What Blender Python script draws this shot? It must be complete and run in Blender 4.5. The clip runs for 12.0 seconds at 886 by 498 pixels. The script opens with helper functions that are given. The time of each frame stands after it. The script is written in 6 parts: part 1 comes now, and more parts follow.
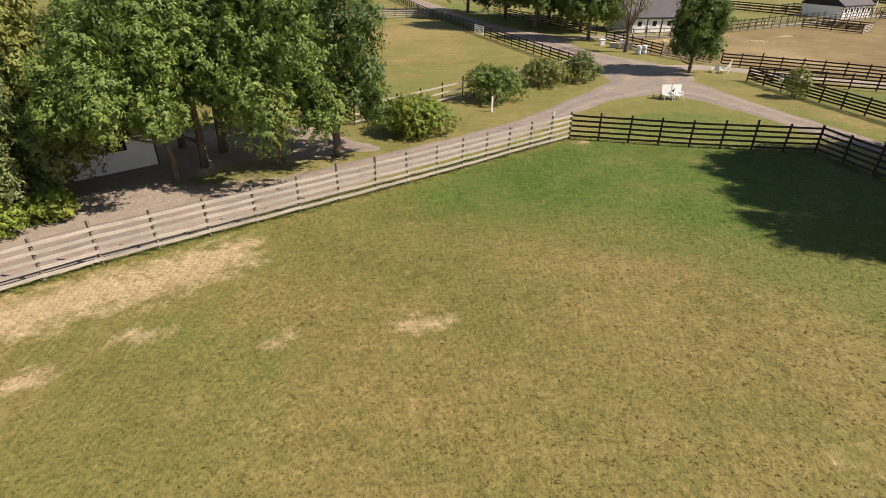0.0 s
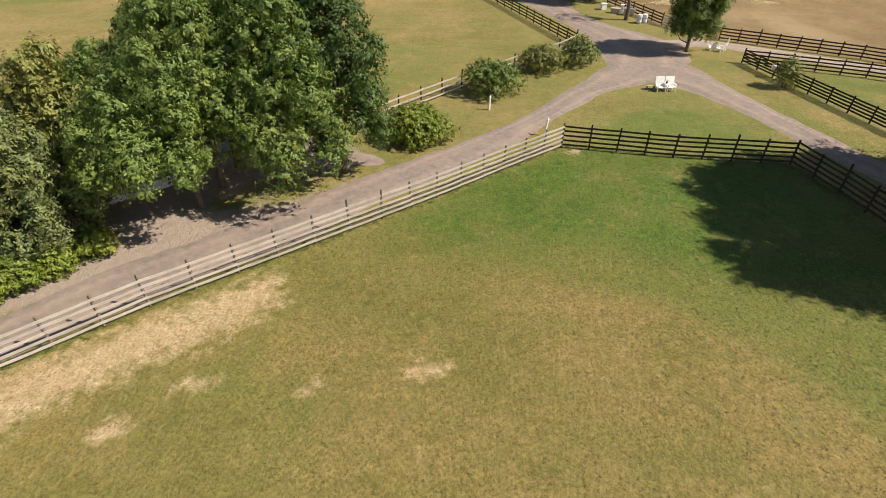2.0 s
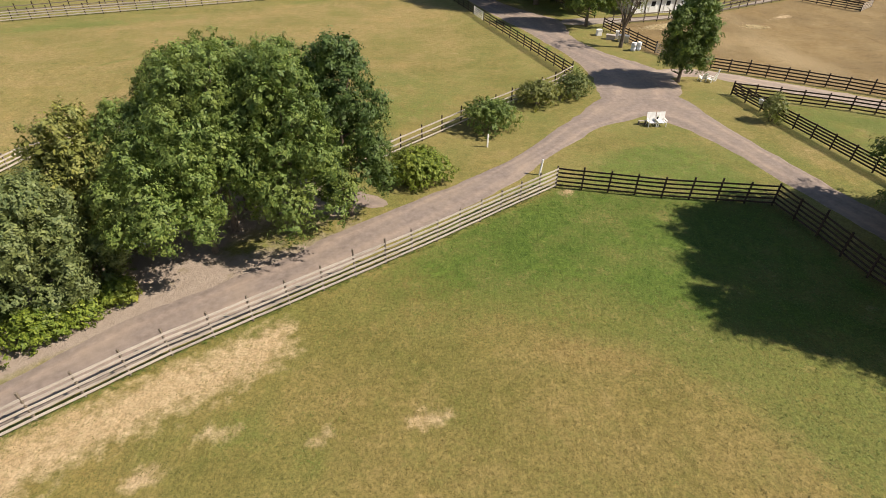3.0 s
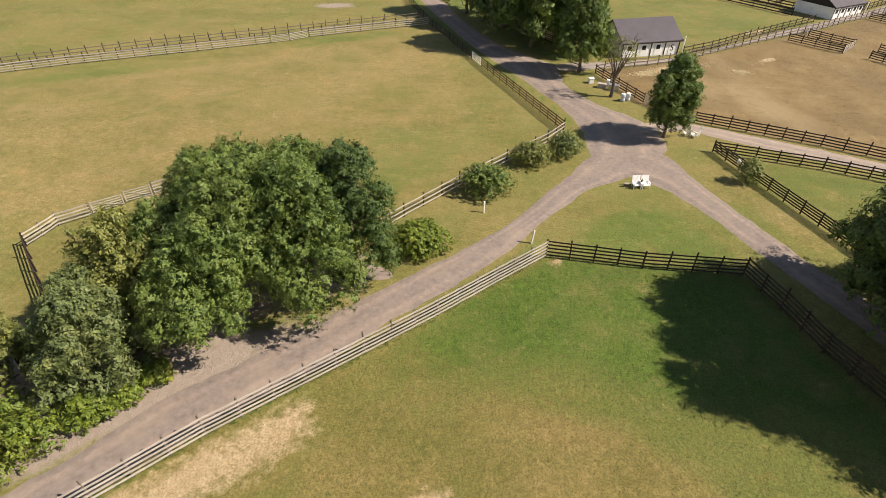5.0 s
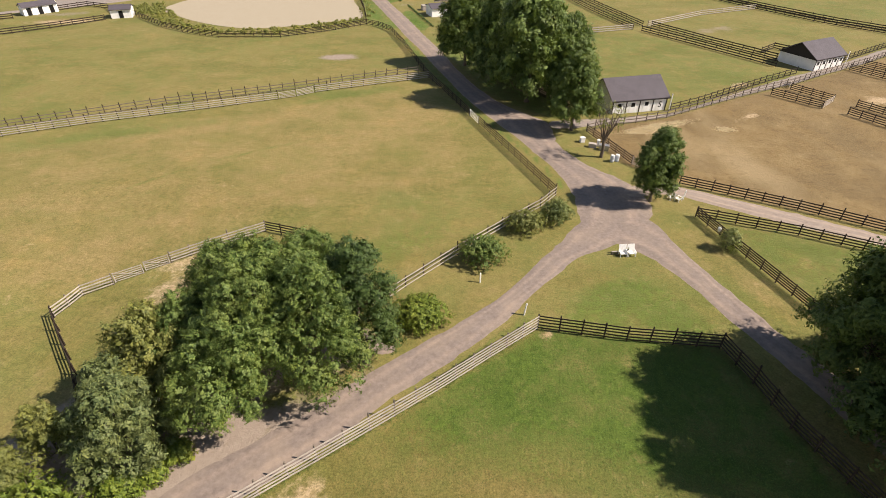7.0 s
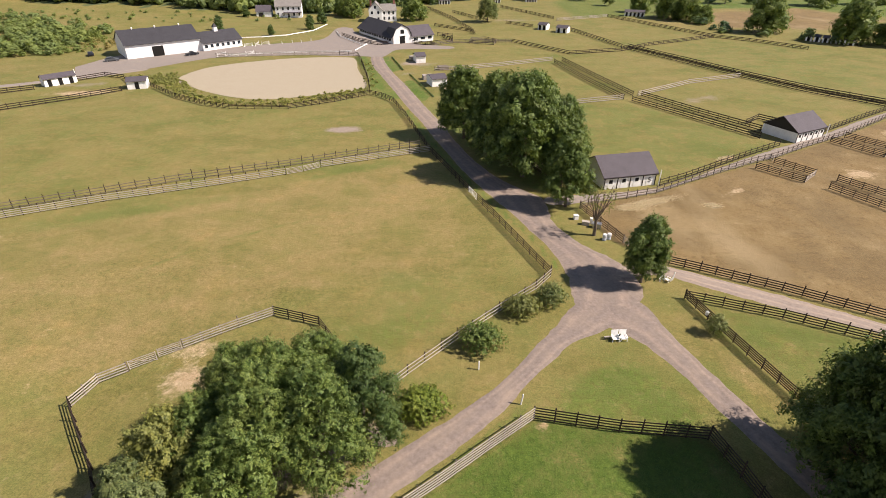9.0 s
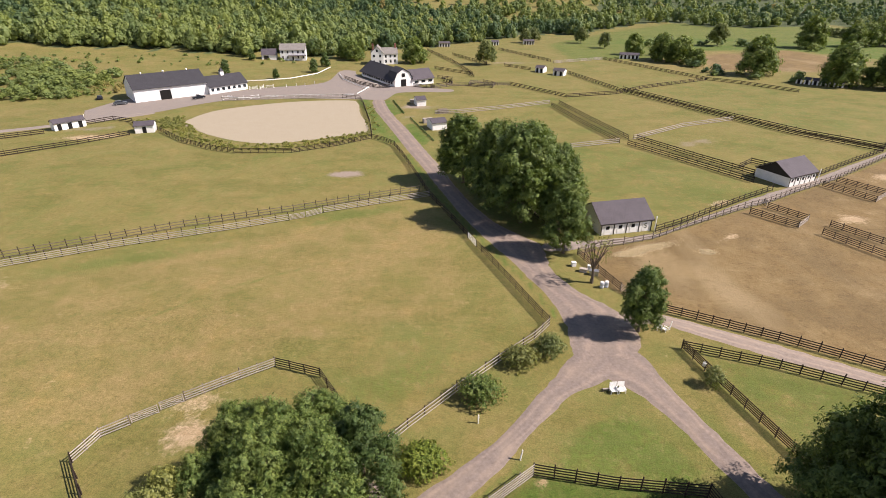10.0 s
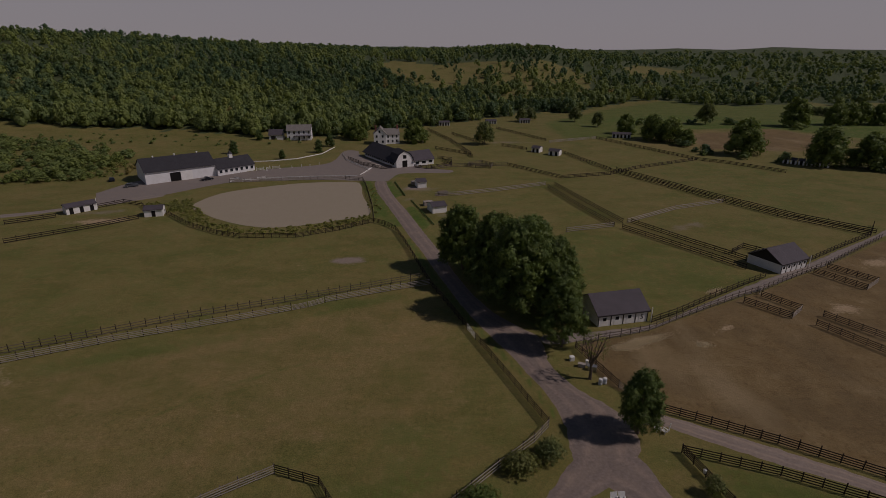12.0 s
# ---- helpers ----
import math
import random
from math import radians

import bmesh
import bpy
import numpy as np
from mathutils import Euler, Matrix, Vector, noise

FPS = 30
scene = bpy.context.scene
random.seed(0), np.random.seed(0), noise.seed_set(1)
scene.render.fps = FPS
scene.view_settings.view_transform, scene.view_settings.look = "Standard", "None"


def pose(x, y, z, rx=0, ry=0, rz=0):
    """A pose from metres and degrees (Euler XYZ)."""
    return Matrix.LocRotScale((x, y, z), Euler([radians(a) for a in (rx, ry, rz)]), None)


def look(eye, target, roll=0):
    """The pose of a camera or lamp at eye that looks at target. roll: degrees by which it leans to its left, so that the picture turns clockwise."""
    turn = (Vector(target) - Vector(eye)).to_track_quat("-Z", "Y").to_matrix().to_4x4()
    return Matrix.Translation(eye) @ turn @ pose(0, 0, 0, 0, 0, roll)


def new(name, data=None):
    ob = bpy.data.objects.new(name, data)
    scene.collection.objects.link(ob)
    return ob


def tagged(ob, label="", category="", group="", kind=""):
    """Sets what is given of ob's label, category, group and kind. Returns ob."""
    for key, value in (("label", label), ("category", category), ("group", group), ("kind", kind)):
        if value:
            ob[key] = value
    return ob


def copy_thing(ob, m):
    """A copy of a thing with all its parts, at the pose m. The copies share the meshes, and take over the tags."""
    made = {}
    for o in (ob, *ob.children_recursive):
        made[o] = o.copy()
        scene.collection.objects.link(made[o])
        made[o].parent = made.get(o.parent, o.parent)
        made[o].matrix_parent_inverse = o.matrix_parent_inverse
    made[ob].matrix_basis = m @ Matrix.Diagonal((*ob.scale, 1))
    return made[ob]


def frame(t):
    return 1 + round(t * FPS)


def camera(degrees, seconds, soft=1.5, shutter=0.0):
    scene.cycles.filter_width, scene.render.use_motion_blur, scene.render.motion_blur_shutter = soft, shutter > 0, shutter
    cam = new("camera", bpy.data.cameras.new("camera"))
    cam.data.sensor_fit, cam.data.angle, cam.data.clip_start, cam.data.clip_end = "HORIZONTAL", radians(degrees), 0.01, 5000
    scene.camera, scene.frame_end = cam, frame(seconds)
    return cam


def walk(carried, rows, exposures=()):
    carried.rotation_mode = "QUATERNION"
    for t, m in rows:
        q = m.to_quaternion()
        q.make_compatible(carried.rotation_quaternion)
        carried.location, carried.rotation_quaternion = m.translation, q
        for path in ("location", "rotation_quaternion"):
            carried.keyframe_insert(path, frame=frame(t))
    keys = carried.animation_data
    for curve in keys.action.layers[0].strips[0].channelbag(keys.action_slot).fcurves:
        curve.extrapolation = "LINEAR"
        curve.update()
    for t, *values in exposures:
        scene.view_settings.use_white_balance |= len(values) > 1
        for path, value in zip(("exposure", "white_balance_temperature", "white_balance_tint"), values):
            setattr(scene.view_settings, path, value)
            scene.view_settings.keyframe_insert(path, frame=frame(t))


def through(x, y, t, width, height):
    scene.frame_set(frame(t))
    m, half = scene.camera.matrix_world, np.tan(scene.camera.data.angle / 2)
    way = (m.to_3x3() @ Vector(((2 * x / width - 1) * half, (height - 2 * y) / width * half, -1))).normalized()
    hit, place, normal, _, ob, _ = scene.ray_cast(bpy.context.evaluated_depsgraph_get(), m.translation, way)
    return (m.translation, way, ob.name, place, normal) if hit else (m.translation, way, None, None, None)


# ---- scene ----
cam = camera(79.6, 12.0, 0.3)
METRES, EYE, TILT, LEAN, TURN = 38.4, 12.0, -29.7, -0.7, 0.0
ROWS = [
    (0.0, 0.0, 0.0, 0.0, 0.0, 0.0, -0.0),
    (0.5, 0.0, -0.02, 0.0361, -0.03, -2.24, 0.02),
    (1.0, 0.0004, -0.0395, 0.0734, -0.04, -4.47, 0.04),
    (1.5, 0.0006, -0.059, 0.1106, -0.02, -6.68, 0.08),
    (2.0, -0.0001, -0.0799, 0.1498, -0.02, -7.8, 0.07),
    (2.5, 0.0001, -0.1027, 0.1904, -0.0, -7.81, 0.09),
    (3.0, 0.0005, -0.1246, 0.2313, -0.0, -7.84, 0.13),
    (5.0, 0.002, -0.209, 0.3928, 0.03, -7.87, 0.23),
    (5.5, 0.0031, -0.2283, 0.4296, 0.05, -7.7, 0.27),
    (6.0, 0.0043, -0.2486, 0.4678, 0.06, -7.36, 0.3),
    (6.5, 0.0056, -0.269, 0.5055, 0.05, -6.67, 0.33),
    (7.0, 0.0063, -0.2894, 0.5418, 0.04, -5.93, 0.35),
    (9.0, 0.0081, -0.3653, 0.6826, 0.07, -1.35, 0.48),
    (9.5, 0.0089, -0.383, 0.7148, 0.08, 0.38, 0.5),
    (10.0, 0.0105, -0.4014, 0.7471, 0.1, 2.12, 0.52),
    (10.5, 0.0117, -0.42, 0.7807, 0.11, 3.85, 0.55),
    (11.0, 0.0125, -0.4376, 0.8144, 0.13, 5.59, 0.55),
    (11.5, 0.0129, -0.4566, 0.848, 0.12, 7.36, 0.57),
    (12.0, 0.0147, -0.4747, 0.8798, 0.13, 9.01, 0.58),
]
FADE = [(0.0, 0.77, 6550, 11), (7.0, 0.78, 6500, 14), (9.5, 0.77, 6350, 18), (10.0, 0.76, 6250, 19), (10.5, 0.44, 6250, 20), (11.0, -0.16, 6250, 21), (11.5, -0.88, 6250, 23), (12.0, -1.72, 6150, 25)]
walk(cam, [(t, pose(0, 0, EYE, TILT, LEAN, TURN) @ pose(METRES * x, METRES * y, METRES * z, 90 + pitch, roll, yaw)) for t, x, y, z, yaw, pitch, roll in ROWS], FADE)

# ---------------------------------------------------------------- light
SUN_AZ, SUN_EL = -8.0, 45.0          # degrees from +x towards +y, and above the ground
world = bpy.data.worlds.new("sky")
world.use_nodes = True
scene.world = world
wn = world.node_tree.nodes
sky = wn.new("ShaderNodeTexSky")
sky.sky_type, sky.sun_disc = "NISHITA", False
sky.sun_elevation, sky.sun_rotation = radians(SUN_EL), radians(90.0 - SUN_AZ)
sky.air_density, sky.dust_density, sky.ozone_density = 1.2, 0.3, 1.5
wn["Background"].inputs["Strength"].default_value = 0.055
# late-summer haze: the sky pales evenly towards the horizon all round
coord, split, haze, pale = (wn.new("ShaderNode" + k) for k in ("TexCoord", "SeparateXYZ", "MapRange", "Mix"))
pale.data_type = "RGBA"
haze.interpolation_type = "SMOOTHSTEP"
for i, v in zip((1, 2, 3, 4), (0.04, 0.50, 0.85, 0.0)):
    haze.inputs[i].default_value = v
pale.inputs[7].default_value = (13.2, 12.5, 11.9, 1.0)
for a, b in ((coord.outputs["Generated"], split.inputs[0]), (split.outputs[2], haze.inputs[0]), (haze.outputs[0], pale.inputs[0]), (sky.outputs[0], pale.inputs[6]), (pale.outputs[2], wn["Background"].inputs["Color"])):
    world.node_tree.links.new(a, b)
sun_data = bpy.data.lights.new("sun", "SUN")
sun_data.energy, sun_data.angle, sun_data.color = 5.0, radians(0.55), (1.0, 0.90, 0.77)
sun = new("sun", sun_data)
sun_way = Vector((math.cos(radians(SUN_EL)) * math.cos(radians(SUN_AZ)), math.cos(radians(SUN_EL)) * math.sin(radians(SUN_AZ)), math.sin(radians(SUN_EL))))
sun.matrix_world = look(sun_way * 300, (0, 0, 0))

# ---------------------------------------------------------------- materials


class Nodes:
    """A small builder for one procedural material."""

    def __init__(self, name):
        self.m = bpy.data.materials.new(name)
        self.m.use_nodes = True
        self.t = self.m.node_tree
        self.b = self.t.nodes["Principled BSDF"]
        self.b.inputs["Specular IOR Level"].default_value = 0.25
        self.geo = self.t.nodes.new("ShaderNodeTexCoord").outputs["Object"]

    def link(self, a, b):
        self.t.links.new(a, b)

    def where(self, world_space):
        return self.t.nodes.new("ShaderNodeNewGeometry").outputs["Position"] if world_space else self.geo

    def noise(self, scale, detail=4.0, rough=0.55, world_space=True, stretch=None):
        n = self.t.nodes.new("ShaderNodeTexNoise")
        n.inputs["Scale"].default_value, n.inputs["Detail"].default_value, n.inputs["Roughness"].default_value = scale, detail, rough
        src = self.where(world_space)
        if stretch:
            v = self.t.nodes.new("ShaderNodeVectorMath")
            v.operation = "MULTIPLY"
            v.inputs[1].default_value = stretch
            self.link(src, v.inputs[0])
            src = v.outputs[0]
        self.link(src, n.inputs["Vector"])
        return n.outputs[0]

    def ramp(self, fac, lo, hi, a=0.0, b=1.0):
        n = self.t.nodes.new("ShaderNodeMapRange")
        n.clamp = True
        for i, v in zip((1, 2, 3, 4), (lo, hi, a, b)):
            n.inputs[i].default_value = v
        self.link(fac, n.inputs[0])
        return n.outputs[0]

    def math(self, op, a, b):
        n = self.t.nodes.new("ShaderNodeMath")
        n.operation = op
        for i, v in enumerate((a, b)):
            if isinstance(v, (int, float)):
                n.inputs[i].default_value = v
            else:
                self.link(v, n.inputs[i])
        return n.outputs[0]

    def mix(self, fac, a, b, kind="MIX"):
        n = self.t.nodes.new("ShaderNodeMix")
        n.data_type, n.blend_type = "RGBA", kind
        for i, v in ((0, fac), (6, a), (7, b)):
            if isinstance(v, (int, float)):
                n.inputs[i].default_value = v
            elif isinstance(v, tuple):
                n.inputs[i].default_value = (*v, 1.0)
            else:
                self.link(v, n.inputs[i])
        return n.outputs[2]

    def attr(self, name, out="Fac"):
        n = self.t.nodes.new("ShaderNodeAttribute")
        n.attribute_name = name
        return n.outputs[out]

    def rand(self):
        return self.t.nodes.new("ShaderNodeObjectInfo").outputs["Random"]

    def island(self):
        return self.t.nodes.new("ShaderNodeNewGeometry").outputs["Random Per Island"]

    def done(self, colour, rough=0.8, bump=None, strength=0.4, distance=0.02, metal=0.0):
        if isinstance(colour, tuple):
            self.b.inputs["Base Color"].default_value = (*colour, 1.0)
        else:
            self.link(colour, self.b.inputs["Base Color"])
        if isinstance(rough, float):
            self.b.inputs["Roughness"].default_value = rough
        else:
            self.link(rough, self.b.inputs["Roughness"])
        self.b.inputs["Metallic"].default_value = metal
        if bump is not None:
            n = self.t.nodes.new("ShaderNodeBump")
            n.inputs["Strength"].default_value, n.inputs["Distance"].default_value = strength, distance
            self.link(bump, n.inputs["Height"])
            self.link(n.outputs[0], self.b.inputs["Normal"])
        return self.m


def ground_material():
    n = Nodes("meadow")
    big, mid, small, fine = n.noise(0.035, 5), n.noise(0.22, 5, 0.6), n.noise(1.6, 5, 0.65), n.noise(6.5, 4, 0.7)
    mown = n.noise(0.5, 3, 0.5, stretch=(0.25, 1.0, 1.0))
    green = n.mix(n.ramp(small, 0.3, 0.7), (0.128, 0.111, 0.030), (0.214, 0.180, 0.057))
    green = n.mix(n.ramp(mid, 0.35, 0.68), green, (0.190, 0.168, 0.052))
    lush = n.mix(n.ramp(small, 0.3, 0.7), (0.048, 0.086, 0.010), (0.118, 0.170, 0.028))
    lush = n.mix(n.ramp(mid, 0.42, 0.75), lush, (0.100, 0.136, 0.030))
    dry = n.mix(n.ramp(small, 0.3, 0.72), (0.180, 0.136, 0.047), (0.268, 0.208, 0.081))
    dry = n.mix(n.ramp(mown, 0.4, 0.7, 0.0, 0.5), dry, (0.235, 0.177, 0.074))
    bare = n.mix(n.ramp(small, 0.3, 0.7), (0.315, 0.228, 0.128), (0.520, 0.404, 0.262))
    bare = n.mix(n.ramp(mid, 0.4, 0.7, 0.0, 0.6), bare, (0.355, 0.246, 0.132))
    # Dark foliage green on the ground, filling the gaps between far crowns.
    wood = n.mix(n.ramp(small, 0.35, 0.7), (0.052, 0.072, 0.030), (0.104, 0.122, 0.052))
    green = n.mix(n.ramp(n.noise(0.11, 5, 0.65), 0.47, 0.66, 0.0, 0.5), green, lush)
    dry = n.mix(n.ramp(n.noise(0.09, 5, 0.65), 0.47, 0.66, 0.0, 0.75), dry, (0.165, 0.150, 0.042))
    lush = n.mix(n.ramp(n.noise(0.22, 5, 0.65), 0.47, 0.64, 0.0, 0.75), lush, (0.145, 0.146, 0.040))
    rough = n.math("ADD", n.math("MULTIPLY", n.math("SUBTRACT", mid, 0.5), 1.3), n.math("MULTIPLY", n.math("SUBTRACT", small, 0.5), 0.9))

    def mask(name, spread=1.0):
        v = n.math("ADD", n.attr(name), n.math("MULTIPLY", rough, spread))
        return n.ramp(v, 0.28, 0.72)

    c = n.mix(n.ramp(big, 0.40, 0.62, 0.0, 0.45), green, dry)
    c = n.mix(mask("dry", 0.8), c, dry)
    c = n.mix(mask("lush", 0.7), c, lush)
    blot = n.noise(0.5, 6, 0.72)
    c = n.mix(n.ramp(blot, 0.51, 0.62, 0.0, 0.5), c, n.mix(0.5, c, (0.105, 0.130, 0.030)))
    c = n.mix(n.ramp(blot, 0.46, 0.35, 0.0, 0.5), c, n.mix(0.5, c, (0.320, 0.230, 0.110)))
    c = n.mix(n.ramp(n.noise(0.06, 6, 0.7, stretch=(1.0, 1.6, 1.0)), 0.47, 0.60, 0.0, 0.7), c, n.mix(1.0, c, (0.74, 0.82, 0.66), "MULTIPLY"))
    c = n.mix(n.ramp(n.noise(0.14, 5, 0.7), 0.55, 0.66, 0.0, 0.5), c, n.mix(1.0, c, (1.22, 1.12, 1.10), "MULTIPLY"))
    c = n.mix(1.0, c, (1.05, 1.04, 1.05), "MULTIPLY")
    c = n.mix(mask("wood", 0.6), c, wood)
    earth = n.mix(n.ramp(small, 0.3, 0.7), (0.160, 0.106, 0.042), (0.240, 0.166, 0.074))
    earth = n.mix(n.ramp(mid, 0.42, 0.72, 0.0, 0.6), earth, (0.272, 0.200, 0.100))
    earth = n.mix(n.ramp(n.noise(0.085, 5, 0.65), 0.44, 0.60, 0.0, 0.6), earth, (0.142, 0.100, 0.046))
    earth = n.mix(n.ramp(n.noise(0.05, 4, 0.6, stretch=(1.0, 0.4, 1.0)), 0.54, 0.68, 0.0, 0.6), earth, (0.330, 0.250, 0.140))
    earth = n.mix(n.ramp(n.noise(0.7, 6, 0.75), 0.53, 0.64, 0.0, 0.6), earth, n.mix(1.0, earth, (0.66, 0.62, 0.58), "MULTIPLY"))
    c = n.mix(mask("earth", 0.5), c, earth)
    c = n.mix(mask("bare", 1.1), c, bare)
    c = n.mix(n.ramp(fine, 0.48, 0.62, 0.0, 0.58), c, n.mix(1.0, c, (0.52, 0.54, 0.46), "MULTIPLY"))
    c = n.mix(n.ramp(fine, 0.46, 0.34, 0.0, 0.45), c, n.mix(1.0, c, (1.5, 1.45, 1.4), "MULTIPLY"))
    clump = n.noise(2.9, 4, 0.7)
    c = n.mix(n.ramp(clump, 0.52, 0.66, 0.0, 0.42), c, n.mix(1.0, c, (0.62, 0.72, 0.54), "MULTIPLY"))
    c = n.mix(n.ramp(clump, 0.42, 0.28, 0.0, 0.42), c, n.mix(1.0, c, (1.45, 1.35, 1.3), "MULTIPLY"))
    c = n.mix(n.math("MULTIPLY", n.attr("sward"), 0.9), c, n.mix(1.0, c, (0.87, 0.86, 0.78), "MULTIPLY"))
    c = n.mix(mask("mud", 0.7), c, n.mix(n.ramp(small, 0.3, 0.7), (0.240, 0.190, 0.148), (0.285, 0.232, 0.184)))
    h = n.math("ADD", n.math("ADD", n.math("MULTIPLY", fine, 0.6), n.math("MULTIPLY", clump, 0.9)), small)
    return n.done(c, 0.95, h, 0.7, 0.11)


def gravel_material(name, lo, hi, warm):
    n = Nodes(name)
    mid, small, fine = n.noise(0.35, 5, 0.6), n.noise(2.2, 5, 0.65), n.noise(28.0, 3, 0.7)
    c = n.mix(n.ramp(small, 0.3, 0.7), lo, hi)
    c = n.mix(n.ramp(mid, 0.42, 0.70, 0.0, 0.55), c, warm)
    across = n.math("ABSOLUTE", n.math("ADD", n.attr("across"), n.math("MULTIPLY", n.math("SUBTRACT", mid, 0.5), 0.35)), 0.0)
    track = n.math("MULTIPLY", n.ramp(across, 0.22, 0.42), n.ramp(across, 0.66, 0.50))
    c = n.mix(n.math("MULTIPLY", track, 0.55), c, n.mix(1.0, c, (1.34, 1.30, 1.24), "MULTIPLY"))
    lay = n.t.nodes.new("ShaderNodeCombineXYZ")
    n.link(n.math("MULTIPLY", n.attr("across"), 2.6), lay.inputs[0])
    n.link(n.math("MULTIPLY", n.attr("along"), 0.06), lay.inputs[1])
    lanes = n.t.nodes.new("ShaderNodeTexNoise")
    lanes.inputs["Scale"].default_value, lanes.inputs["Detail"].default_value, lanes.inputs["Roughness"].default_value = 1.6, 5.0, 0.65
    n.link(lay.outputs[0], lanes.inputs["Vector"])
    c = n.mix(n.ramp(lanes.outputs[0], 0.40, 0.56, 0.20, 0.0), c, n.mix(1.0, c, (0.72, 0.72, 0.74), "MULTIPLY"))
    c = n.mix(n.ramp(lanes.outputs[0], 0.52, 0.66, 0.0, 0.24), c, n.mix(1.0, c, (1.25, 1.20, 1.12), "MULTIPLY"))
    c = n.mix(n.ramp(n.math("ADD", across, n.math("MULTIPLY", n.math("SUBTRACT", small, 0.5), 0.5)), 0.86, 1.02, 0.0, 0.75), c, warm)
    c = n.mix(n.ramp(fine, 0.35, 0.7, 0.0, 0.35), c, n.mix(1.0, c, (0.6, 0.6, 0.6), "MULTIPLY"))
    return n.done(c, 0.92, n.math("ADD", fine, small), 0.5, 0.03)


def wood_material(name, dark, light, rough=0.85):
    n = Nodes(name)
    grain = n.noise(6.0, 5, 0.6, False, (0.4, 9.0, 9.0))
    stain = n.noise(0.9, 4, 0.6)
    c = n.mix(n.ramp(grain, 0.3, 0.7), dark, light)
    c = n.mix(n.ramp(stain, 0.45, 0.75, 0.0, 0.6), c, n.mix(1.0, c, (0.55, 0.53, 0.5), "MULTIPLY"))
    c = n.mix(n.math("MULTIPLY", n.rand(), 0.4), c, n.mix(1.0, c, (0.55, 0.55, 0.57), "MULTIPLY"))
    return n.done(c, rough, grain, 0.35, 0.01)


def paint_material(name, colour, dirt=(0.45, 0.42, 0.36), amount=0.35, rough=0.6, boards=0.0):
    n = Nodes(name)
    stain, fine = n.noise(0.6, 5, 0.65), n.noise(7.0, 4, 0.6, True, (1.0, 1.0, 0.25))
    c = n.mix(n.ramp(stain, 0.45, 0.8, 0.0, amount), colour, n.mix(1.0, colour, dirt, "MULTIPLY"))
    c = n.mix(n.ramp(fine, 0.5, 0.8, 0.0, amount * 0.7), c, n.mix(1.0, colour, dirt, "MULTIPLY"))
    return n.done(c, rough, fine, 0.15, 0.01)


def roof_material(name, lo, hi):
    n = Nodes(name)
    mid, small = n.noise(0.5, 4, 0.6), n.noise(5.0, 4, 0.65, True, (1.0, 1.0, 3.0))
    c = n.mix(n.ramp(small, 0.3, 0.7), lo, hi)
    c = n.mix(n.ramp(mid, 0.4, 0.75, 0.0, 0.5), c, n.mix(1.0, c, (0.65, 0.64, 0.62), "MULTIPLY"))
    return n.done(c, 0.75, small, 0.3, 0.02)


def leaf_material(name, dark, light, odd, through=0.25, autumn=None):
    n = Nodes(name)
    r = n.island()
    big = n.noise(0.35, 3, 0.6)
    c = n.mix(r, dark, light)
    c = n.mix(n.ramp(big, 0.5, 0.8, 0.0, 0.55), c, odd)
    c = n.mix(n.ramp(n.noise(0.03, 4, 0.6), 0.42, 0.62, 0.0, 0.45), c, n.mix(1.0, c, (0.62, 0.72, 0.80), "MULTIPLY"))
    c = n.mix(n.attr("tint"), c, n.mix(1.0, c, (1.36, 1.22, 0.80), "MULTIPLY"))
    if autumn:
        c = n.mix(n.ramp(n.attr("tint"), 0.40, 0.04, 0.0, 0.95), c, n.mix(1.0, c, (0.50, 0.62, 0.74), "MULTIPLY"))
        c = n.mix(n.ramp(n.attr("tint"), 0.93, 0.99, 0.0, 0.7), c, autumn)
    n.done(c, 0.55)
    tr = n.t.nodes.new("ShaderNodeBsdfTranslucent")
    n.link(n.mix(1.0, c, (1.25, 1.25, 0.6), "MULTIPLY"), tr.inputs[0])
    ms = n.t.nodes.new("ShaderNodeMixShader")
    ms.inputs[0].default_value = through
    n.link(n.b.outputs[0], ms.inputs[1])
    n.link(tr.outputs[0], ms.inputs[2])
    n.link(ms.outputs[0], n.t.nodes["Material Output"].inputs[0])
    return n.m


def bark_material():
    n = Nodes("bark")
    a = n.noise(5.0, 5, 0.65, True, (2.0, 2.0, 0.4))
    return n.done(n.mix(n.ramp(a, 0.3, 0.7), (0.055, 0.042, 0.030), (0.170, 0.135, 0.100)), 0.9, a, 0.6, 0.04)


def plain(name, colour, rough=0.6, metal=0.0, vary=0.25):
    n = Nodes(name)
    a = n.noise(3.0, 4, 0.6)
    return n.done(n.mix(n.ramp(a, 0.35, 0.75, 0.0, vary), colour, n.mix(1.0, colour, (0.55, 0.55, 0.55), "MULTIPLY")), rough, a, 0.1, 0.01, metal)


MEADOW = ground_material()
ASPHALT = gravel_material("drive_gravel", (0.168, 0.134, 0.113), (0.256, 0.207, 0.176), (0.304, 0.238, 0.182))
LANE = gravel_material("lane_gravel", (0.232, 0.184, 0.150), (0.320, 0.264, 0.220), (0.35, 0.275, 0.21))
GRAVEL = gravel_material("yard_gravel", (0.200, 0.170, 0.148), (0.285, 0.245, 0.215), (0.290, 0.240, 0.192))
SAND = gravel_material("arena_sand", (0.320, 0.270, 0.190), (0.400, 0.345, 0.250), (0.335, 0.280, 0.195))
FENCE_DARK = wood_material("dark_stained_board", (0.018, 0.012, 0.009), (0.060, 0.042, 0.030))
